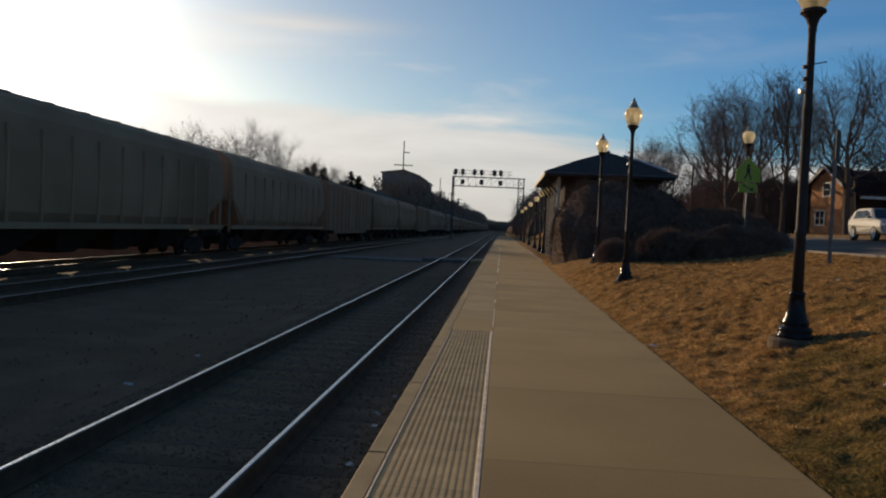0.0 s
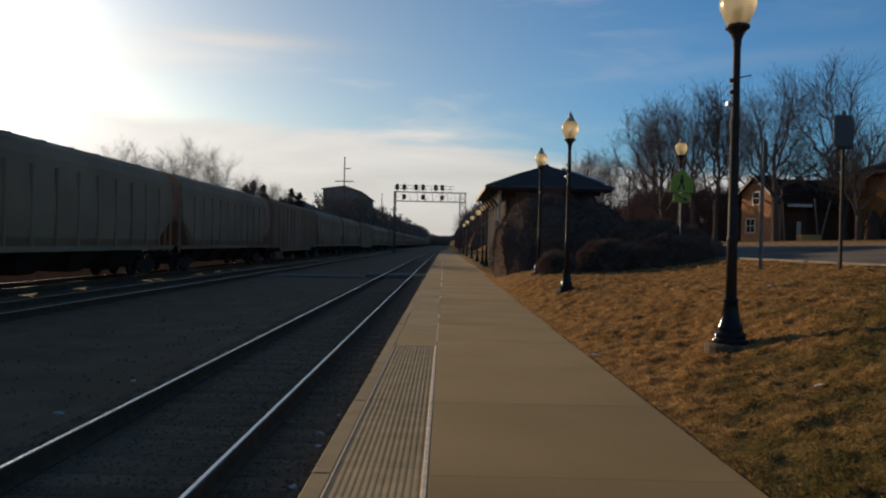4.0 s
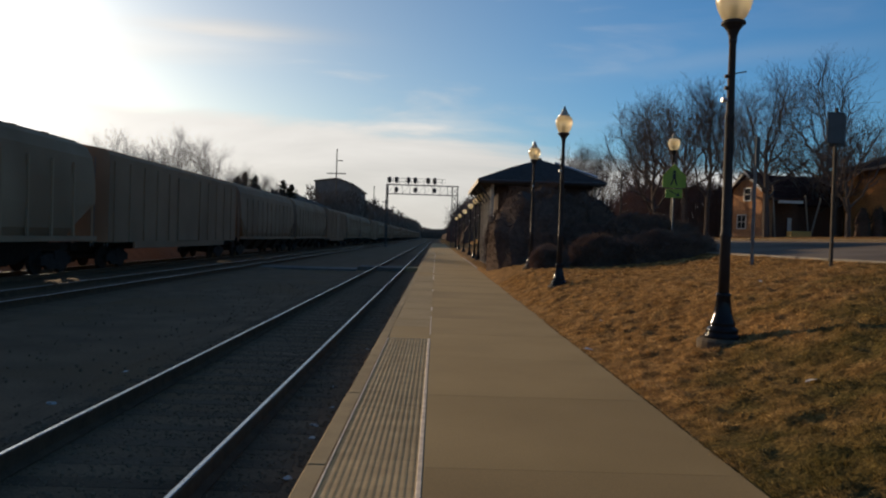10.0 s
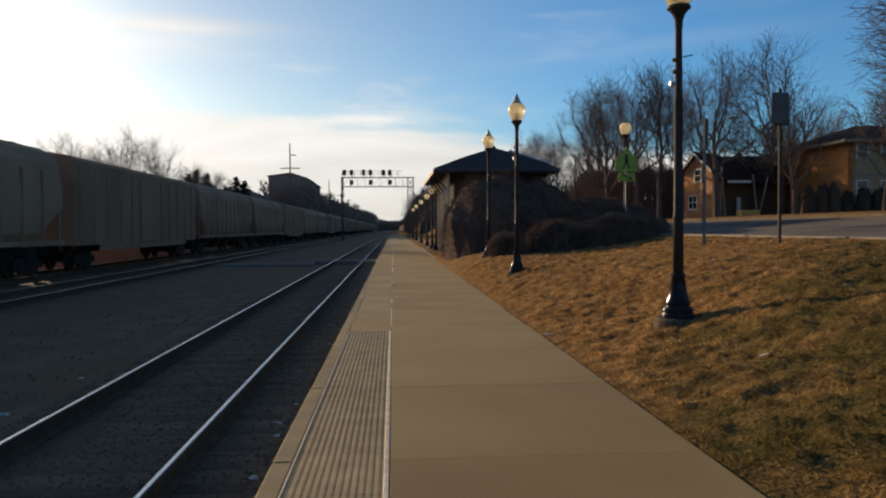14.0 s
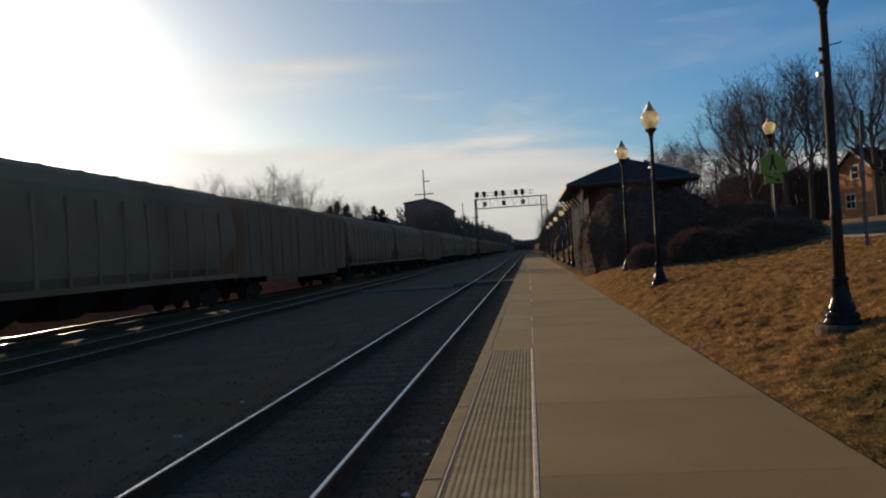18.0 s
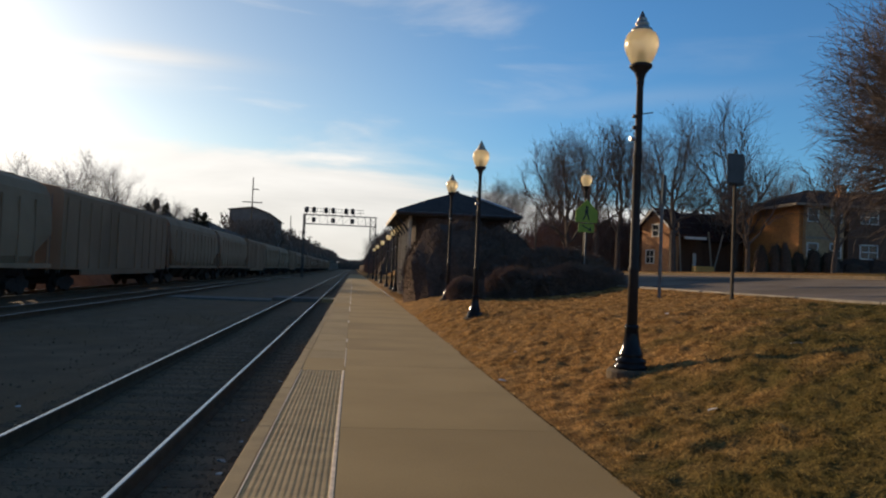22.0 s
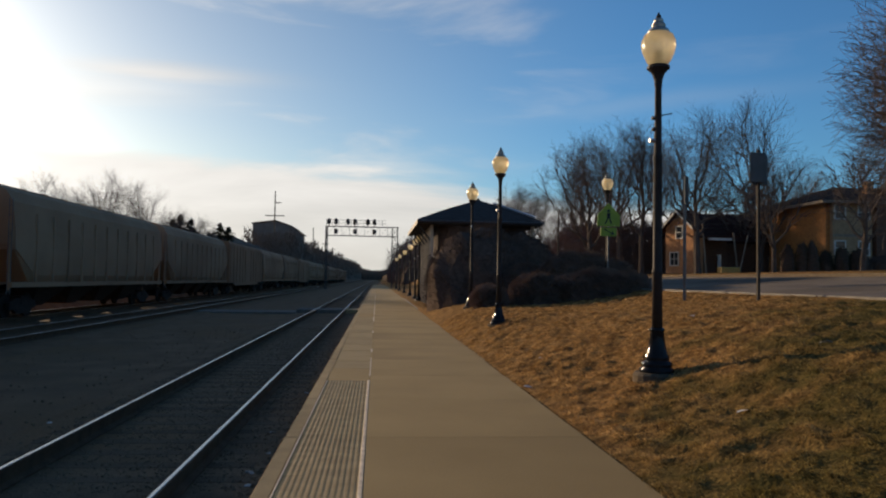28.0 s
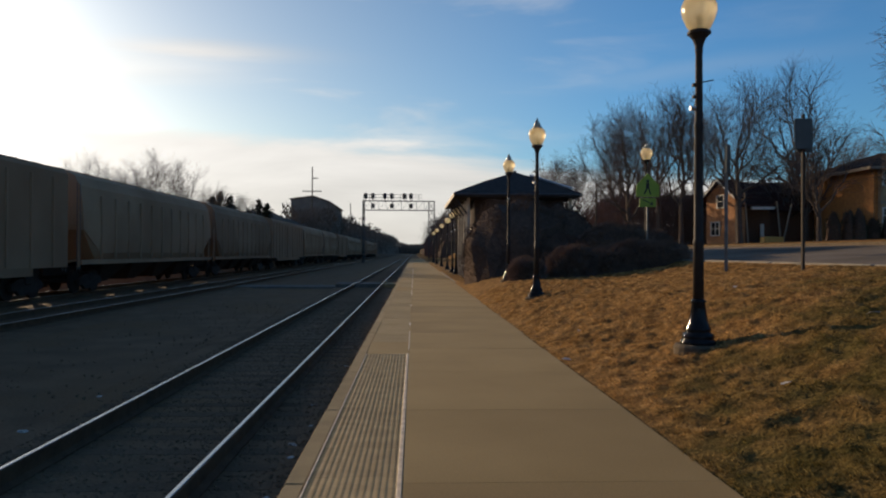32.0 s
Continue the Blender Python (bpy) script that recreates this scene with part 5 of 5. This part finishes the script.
    for n, (x0, x1, y0, y1, h) in enumerate(((-27, -18.0, 192, 420, 11.0), (-27, -17.5, 420, 900, 13.5), (-30, -18.5, 96, 178, 8.6), (6, 20, 190, 900, 6.5), (24, 120, 140, 160, 5.5), (17.5, 29, 70, 78, 3.6), (-30, 30, 900, 930, 9.0))):
        bm = bmesh.new()
        cells = 40
        vs = []
        for k in range(cells + 1):
            y = y0 + (y1 - y0) * k / cells
            hh = h * (0.8 + 0.35 * noise.noise((k * 0.7, n * 5.0, 1.0)))
            vs.append([bm.verts.new(p) for p in ((x0, y, -0.5), (x0 + 1.5, y, hh * 0.8), ((x0 + x1) / 2, y, hh), (x1 - 1, y, hh * 0.75), (x1, y, -0.5))])
        for a, b in zip(vs, vs[1:]):
            for k in range(4):
                bm.faces.new((a[k], a[k + 1], b[k + 1], b[k]))
        bm.faces.new(vs[0])
        bm.faces.new(vs[-1][::-1])
        bmesh.ops.recalc_face_normals(bm, faces=bm.faces)
        # right-hand thickets take the core tone, for the shade twigs would give
        o = part("thicket", bm, "core" if x0 > 0 else "farhill")
        tagged(o, "thick bare brush beside the railway", "brush", kind="stuff")


make_brush()


# ---- beyond the tracks ----
def make_far_left():
    h = thing("far_building", pose(-23.8, 186, 0), "dark tall building with a low hipped roof beyond the freight train", "building")
    part("wall", extrude_y(bmesh.new(), [(-5.5, -0.5), (5.5, -0.5), (5.5, 12.1), (3.6, 13.5), (-0.2, 14.75), (-5.5, 14.05)], -4, 8), "greywall", h)
    for a, b in (((-5.8, 14.02), (-0.2, 14.77)), ((-0.2, 14.77), (3.6, 13.52)), ((3.6, 13.52), (5.95, 11.8))):
        bm = extrude_y(bmesh.new(), [a, b, (b[0], b[1] + 0.2), (a[0], a[1] + 0.2)], -4.4, 8.4)
        part("roof_slope", bm, "darkroof", h)
    for k in range(3):
        for j in range(2):
            w = part("window", B(-3.9 + 3.2 * k, -2.7 + 3.2 * k, -4.04, -3.98, 8.0 + 3 * j - 3, 9.6 + 3 * j - 3), "glass_dark", h)
            part("sill", B(-4.0 + 3.2 * k, -2.6 + 3.2 * k, -4.1, -3.98, 7.9 + 3 * j - 3, 8.0 + 3 * j - 3), "kerb", w)
    def pole(x, y, top, arms, r=0.16):
        p = thing("utility_pole", pose(x, y, 0), "weathered wooden utility pole with crossarms", "utility pole", "utility poles")
        part("shaft", rod(bmesh.new(), (0, 0, -0.5), (0, 0, top), r, r * 0.7, 8), "wood", p)
        for dz, w in arms:
            part("crossarm", B(-w, w, -0.07, 0.07, top - dz - 0.1, top - dz + 0.1), "wood", p)
        return p
    pole(-21.3, 160, 19.35, ((5.1, 2.0),), 0.16)
    p = bpy.data.objects["utility_pole"]
    part("crossarm", B(-0.1, 1.25, -0.07, 0.07, 16.85, 17.05), "wood", p)
    pole(-17.9, 215, 15.4, ())
    for k in range(6):
        pole(-17.3 - 0.1 * k, 255 + 45 * k, 13.5, ((0.8, 1.2),))
    pole(12.9, 53.5, 6.4, (), 0.07)


make_far_left()


# ---- street: signs, houses ----
def make_signs():
    x, y = 8.8, 16.9
    s = thing("street_sign", pose(x, y, ground_z(x, y)), "tall steel post with dark sign plates seen from behind", "sign")
    part("post", B(-0.03, 0.03, -0.03, 0.03, -0.3, 3.55), "post", s, "perforated steel channel post")
    part("sign_plate", B(-0.23, 0.17, -0.06, -0.035, 2.75, 3.45, bevel=0.01), "signback", s)
    part("sign_plate", B(-0.13, 0.25, 0.035, 0.06, 2.7, 3.4, bevel=0.01), "signback", s)
    x, y = 8.45, 20.3
    s = thing("street_sign", pose(x, y, ground_z(x, y), 0, 0, 50), "thin steel post with a narrow sign seen edge on", "sign")
    part("post", B(-0.04, 0.04, -0.035, 0.035, -0.3, 3.45), "galv", s)
    part("sign_plate", B(-0.17, 0.17, -0.06, -0.04, 2.62, 3.42, bevel=0.01), "signback", s)
    x, y = 9.02, 29.1
    s = thing("crossing_sign", pose(x, y, ground_z(x, y)), "fluorescent yellow-green school crossing sign on a post", "sign")
    part("post", B(-0.03, 0.03, 0.0, 0.05, -0.3, 3.6), "galv", s)
    bm = bmesh.new()
    o = [(-0.45, 2.65), (0.45, 2.65), (0.45, 3.1), (0.0, 3.56), (-0.45, 3.1)]
    extrude_y(bm, o, -0.03, -0.01)
    plate = part("pentagon_plate", bm, "limegreen", s)
    # the walking sign as plain bars
    bm = B(-0.05, 0.05, -0.036, -0.031, 3.2, 3.3)
    box(bm, -0.07, 0.06, -0.036, -0.031, 2.98, 3.18)
    extrude_y(bm, [(-0.06, 2.98), (0.0, 2.98), (-0.11, 2.74), (-0.17, 2.74)], -0.036, -0.031)
    extrude_y(bm, [(0.0, 2.98), (0.06, 2.98), (0.14, 2.74), (0.08, 2.74)], -0.036, -0.031)
    part("symbol", bm, "black", plate)
    plate2 = part("arrow_plate", B(-0.32, 0.32, -0.03, -0.01, 2.26, 2.6), "limegreen", s)
    bm = extrude_y(bmesh.new(), [(-0.2, 2.52), (-0.16, 2.55), (0.12, 2.4), (0.17, 2.48), (0.22, 2.33), (0.05, 2.33), (0.1, 2.38)], -0.036, -0.031)
    part("arrow", bm, "black", plate2)


make_signs()


def gable_house(name, x, y, z, turn, w, d, eave, ridge, wall, roof, label, over=0.5):
    h = thing(name, pose(x, y, z, 0, 0, turn), label, "house")
    bm = extrude_y(bmesh.new(), [(-w / 2, -0.6), (w / 2, -0.6), (w / 2, eave), (0, ridge - 0.12), (-w / 2, eave)], -d / 2, d / 2)
    part("wall", bm, wall, h)
    sl = (ridge - eave) / (w / 2)
    for s in (-1, 1):
        xe = s * (w / 2 + over)
        ze = eave - sl * over
        bm = extrude_y(bmesh.new(), [(0, ridge), (xe, ze), (xe, ze + 0.18), (0, ridge + 0.2)], -d / 2 - over, d / 2 + over)
        r = part("roof_slope", bm, roof, h)
        bm = extrude_y(bmesh.new(), [(0, ridge - 0.03), (xe, ze - 0.03), (xe, ze + 0.16), (0, ridge + 0.17)], -d / 2 - over - 0.06, -d / 2 - over - 0.005)
        part("bargeboard", bm, "white", r, "white painted bargeboard")
    return h


def window(parent, x0, x1, z0, z1, y, cols=1, rows=2):
    w = part("window", B(x0, x1, y - 0.02, y + 0.06, z0, z1), "glass_dark", parent)
    t = 0.09
    for a in ((x0 - t, x0, z0 - t, z1 + t), (x1, x1 + t, z0 - t, z1 + t), (x0, x1, z1, z1 + t), (x0, x1, z0 - t, z0)):
        part("frame", B(a[0], a[1], y - 0.07, y + 0.02, a[2], a[3]), "white", w)
    for k in range(1, cols):
        xx = x0 + (x1 - x0) * k / cols
        part("mullion", B(xx - 0.03, xx + 0.03, y - 0.05, y + 0.01, z0, z1), "white", w)
    for k in range(1, rows):
        zz = z0 + (z1 - z0) * k / rows
        part("mullion", B(x0, x1, y - 0.045, y + 0.01, zz - 0.03, zz + 0.03), "white", w)


def make_houses():
    z = 2.35
    # small brick cottage, its gable turned to the low sun
    h = gable_house("brick_cottage", 24.9, 60.0, z, -72, 3.3, 1.0, 3.75, 5.0, "cottage", "redroof", "small orange brick cottage with white bargeboards", 0.35)
    window(h, -0.3, 0.4, 2.9, 3.8, -0.5)
    window(h, -1.0, -0.1, 0.7, 1.7, -0.5, 2)
    # long low wing with a porch
    h = gable_house("brick_house", 31.0, 65.0, z, 90, 6.0, 9.5, 3.0, 5.2, "brick", "redroof", "dark brown house with a red shingled roof and porch")
    p = thing("porch", pose(27.0, 58.0, z), "dark porch with leaning timber posts and a white lintel", "porch")
    part("lintel", B(-0.9, 0.9, -0.15, 0.15, 2.65, 2.85), "white", p)
    for xa, xb in ((-1.1, -1.35), (1.5, 1.1), (1.5, 2.3)):
        part("post", rod(bmesh.new(), (xa, 0, -0.3), (xb, 0, 3.1 if xa != xb + 0.4 else 3.3), 0.075, 0.065, 6), "palewood", p, "pale leaning timber post")
    part("roof", B(-1.5, 1.6, 0.15, 3.5, 2.86, 3.05), "redroof", p)
    part("back_wall", B(-1.5, 1.6, 2.2, 2.4, -0.4, 2.86), "brick", p)
    part("white_panel", B(0.7, 1.0, 1.9, 1.98, -0.1, 1.6), "white", p)
    b = thing("grit_box", pose(27.0, 56.5, z), "yellow grit box by the street", "box")
    part("bin", B(-0.75, 0.75, -0.4, 0.4, -0.3, 0.5, bevel=0.04), "yellow", b)
    # two-storey flats in orange brick
    a = thing("apartment_house", pose(33.2, 53.8, z), "two-storey orange brick apartment house with a dark roof", "house")
    # orange strengthened for the sunlit side wall
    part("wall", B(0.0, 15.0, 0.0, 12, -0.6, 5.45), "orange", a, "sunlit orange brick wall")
    part("wall", B(0.3, 3.4, -0.35, -0.004, -0.6, 5.4), "tan", a, "tan brick front bay")
    # this front's brick is darkened in colour, standing in for shade
    part("wall", B(3.6, 15.02, -0.6, -0.004, -0.6, 5.4), "brick", a, "brick front coloured dark red-brown for its shade")
    for y in (5.0, 8.2):
        part("white_panel", B(-0.05, 0.0, y, y + 0.9, -0.4, 1.6), "white", a, "white painted door")
    bm = bmesh.new()
    v = [bm.verts.new(p) for p in ((-0.8, -1.0, 5.45), (15.8, -1.0, 5.45), (15.8, 12.8, 5.45), (-0.8, 12.8, 5.45), (4.2, 5.9, 7.35), (11.5, 5.9, 7.35))]
    for q in ((0, 1, 5, 4), (1, 2, 5), (2, 3, 4, 5), (3, 0, 4), (3, 2, 1, 0)):
        bm.faces.new([v[i] for i in q])
    r = part("roof", bm, "darkroof", a)
    part("eave_board", B(-0.8, 15.8, -1.06, -0.98, 5.27, 5.47), "palewood", r, "weathered pale eave board")
    part("eave_board", B(-0.86, -0.78, -0.97, 12.8, 5.27, 5.47), "palewood", r)
    part("chimney", B(5.0, 5.6, 2.6, 3.2, 5.9, 7.5, bevel=0.02), "cottage", r, "short red brick chimney")
    part("belt_course", B(0.28, 3.42, -0.4, -0.352, 2.85, 3.05), "palewood", a, "pale stone course between the storeys")
    for x, yy in ((0.5, -0.35), (2.35, -0.35), (4.6, -0.6), (7.8, -0.6), (10.6, -0.6), (13.0, -0.6)):
        wide = 0.75 if x < 3 else 1.3
        window(a, x, x + wide, 4.2, 5.15, yy, 1 if x < 3 else 2)
        window(a, x, x + wide, 1.55, 2.5, yy, 1 if x < 3 else 2)
    rng = random.Random(5)
    for k in range(6):
        x, y = 28.4 + 0.95 * k + rng.uniform(-0.2, 0.2), 50.5 + rng.uniform(-0.4, 0.4)
        shrub(x, y, ground_z(x, y) - 0.1, 0.55, 0.55, rng.uniform(1.7, 2.4), 50 + k, "upright dark evergreen shrub before the apartment house", "conifer", 1600)
    for k in range(6):
        x, y = 33.6 + 2.1 * k, 51.0 + rng.uniform(-0.2, 0.2)
        shrub(x, y, ground_z(x, y) - 0.1, 1.35, 0.9, rng.uniform(1.3, 1.55), 70 + k, "dark red-brown clipped hedge before the apartment house", "core", 2500, power=0.5)


make_houses()


# ---- the car on the street ----
def make_car():
    c = thing("car", pose(16.6, 37.3, 1.85, 0, 0, 180), "champagne coloured hatchback driving along the street", "car")
    # outline of the side, front towards +y
    side = [(-2.05, 0.32), (-2.1, 0.75), (-2.02, 1.02), (-1.75, 1.42), (-1.35, 1.52), (0.0, 1.52), (0.35, 1.45), (1.05, 1.02), (1.85, 0.88), (2.08, 0.68), (2.1, 0.34)]
    bm = extrude_x(bmesh.new(), side, -0.86, 0.86)
    for z in (1.0, 0.62):
        bmesh.ops.bisect_plane(bm, geom=bm.verts[:] + bm.edges[:] + bm.faces[:], plane_co=(0, 0, z), plane_no=(0, 0, 1))
    for v in bm.verts:
        if v.co.z > 1.05:
            v.co.x *= 0.8
        elif 0.6 < v.co.z < 0.64:
            v.co.x *= 1.03
        elif v.co.z < 0.4:
            v.co.x *= 0.97
    bmesh.ops.bevel(bm, geom=[e for e in bm.edges if len(e.link_faces) == 2 and e.calc_face_angle() > 0.25], offset=0.045, segments=2, affect="EDGES")
    body = part("body", bm, "carpaint", c, smooth=False)
    for s in (-1, 1):
        for y in (-1.3, 1.32):
            part("wheel_arch", rod(bmesh.new(), (s * 0.84, y, 0.36), (s * 0.887, y, 0.36), 0.4, sides=20), "black", body, "dark wheel arch")
        part("sill_trim", B(*sorted((s * 0.83, s * 0.872)), -0.95, 0.95, 0.3, 0.4), "black", body, "dark lower sill")
    for s in (-1, 1):
        for y0, y1, nm in ((-1.45, -0.75, "rear_window"), (-0.68, 0.05, "side_window"), (0.12, 0.75, "side_window")):
            bm = bmesh.new()
            t0 = 1.42 if y1 < 0.3 else 1.36
            ya = y0 + (0.12 if nm == "rear_window" else 0)
            yb = y1 - (0.5 if y1 > 0.3 else 0)
            q = [(s * 0.85, y0, 1.05), (s * 0.85, y1, 1.05), (s * 0.735, yb, t0), (s * 0.735, ya, t0)]
            q2 = [(x * 1.02, y, z) for x, y, z in q]
            vs, ws = [bm.verts.new(p) for p in q], [bm.verts.new(p) for p in q2]
            bm.faces.new(vs)
            bm.faces.new(ws[::-1])
            for k in range(4):
                bm.faces.new((vs[k], vs[(k + 1) % 4], ws[(k + 1) % 4], ws[k]))
            bmesh.ops.recalc_face_normals(bm, faces=bm.faces)
            part(nm, bm, "glass_dark", c)
        part("headlight", B(s * 0.7 - 0.15, s * 0.7 + 0.15, 1.98, 2.12, 0.66, 0.82, bevel=0.03), "lens", c)
        part("tail_light", B(s * 0.74 - 0.1, s * 0.74 + 0.1, -2.13, -2.04, 0.8, 1.05, bevel=0.02), "redroof", c)
        part("mirror", B(s * 0.93 - 0.08, s * 0.93 + 0.08, 0.55, 0.68, 1.02, 1.16, bevel=0.03), "carpaint", c)
    bm = bmesh.new()
    vs = [bm.verts.new(p) for p in ((-0.75, 1.06, 1.045), (0.75, 1.06, 1.045), (0.62, 0.4, 1.465), (-0.62, 0.4, 1.465))]
    ws = [bm.verts.new(v.co + Vector((0, 0.01, 0.02))) for v in vs]
    bm.faces.new(vs[::-1])
    bm.faces.new(ws)
    for k in range(4):
        bm.faces.new((vs[k], vs[(k + 1) % 4], ws[(k + 1) % 4], ws[k]))
    part("windscreen", bm, "glass_dark", c)
    part("grille", B(-0.5, 0.5, 2.08, 2.13, 0.48, 0.64, bevel=0.01), "black", c)
    part("bumper", B(-0.84, 0.84, 2.02, 2.14, 0.3, 0.46, bevel=0.03), "carpaint", c)
    wheels = []
    for s in (-1, 1):
        for y in (-1.3, 1.32):
            w = part("wheel", rod(bmesh.new(), (-0.1, 0, 0), (0.1, 0, 0), 0.33, sides=24), "tyre", c, "black tyre with a bright alloy rim", at=pose(s * 0.82, y, 0.33))
            bm = rod(bmesh.new(), (s * 0.09, 0, 0), (s * 0.108, 0, 0), 0.09, sides=12)
            for k in range(5):
                a = 2 * math.pi * k / 5
                rod(bm, (s * 0.1, 0, 0), (s * 0.104, 0.22 * math.cos(a), 0.22 * math.sin(a)), 0.035, 0.05, 4)
            rod(bm, (s * 0.085, 0, 0), (s * 0.102, 0, 0), 0.235, sides=20)
            part("rim", bm, "alloy", w)
            wheels.append((w, s * 0.82, y))
    return c, wheels


CAR, WHEELS = make_car()


def motions():
    for car, y in TRAIN:
        walk(car, [(t, pose(CAR_X, y - SPEED * t, RAIL_TOP)) for t in (0.0, 8.0, 16.0, 24.0, 32.0)])
    speed = 11.2
    times = [0.1 * k for k in range(11)] + [2.0, 3.0, 4.0]

    def place(t):
        y = 37.3 - speed * t
        return pose(17.9 - 0.087 * speed * t, y, 1.84, 0, 0, 175)

    walk(CAR, [(t, place(t)) for t in times] + [(32.0, place(4.0))])
    for w, x, y in WHEELS:
        rows = [(0.04 * k, pose(x, y, 0.33, -math.degrees(speed * 0.04 * k / 0.33), 0, 0)) for k in range(16)]
        walk(w, rows + [(32.0, rows[-1][1])])


motions()
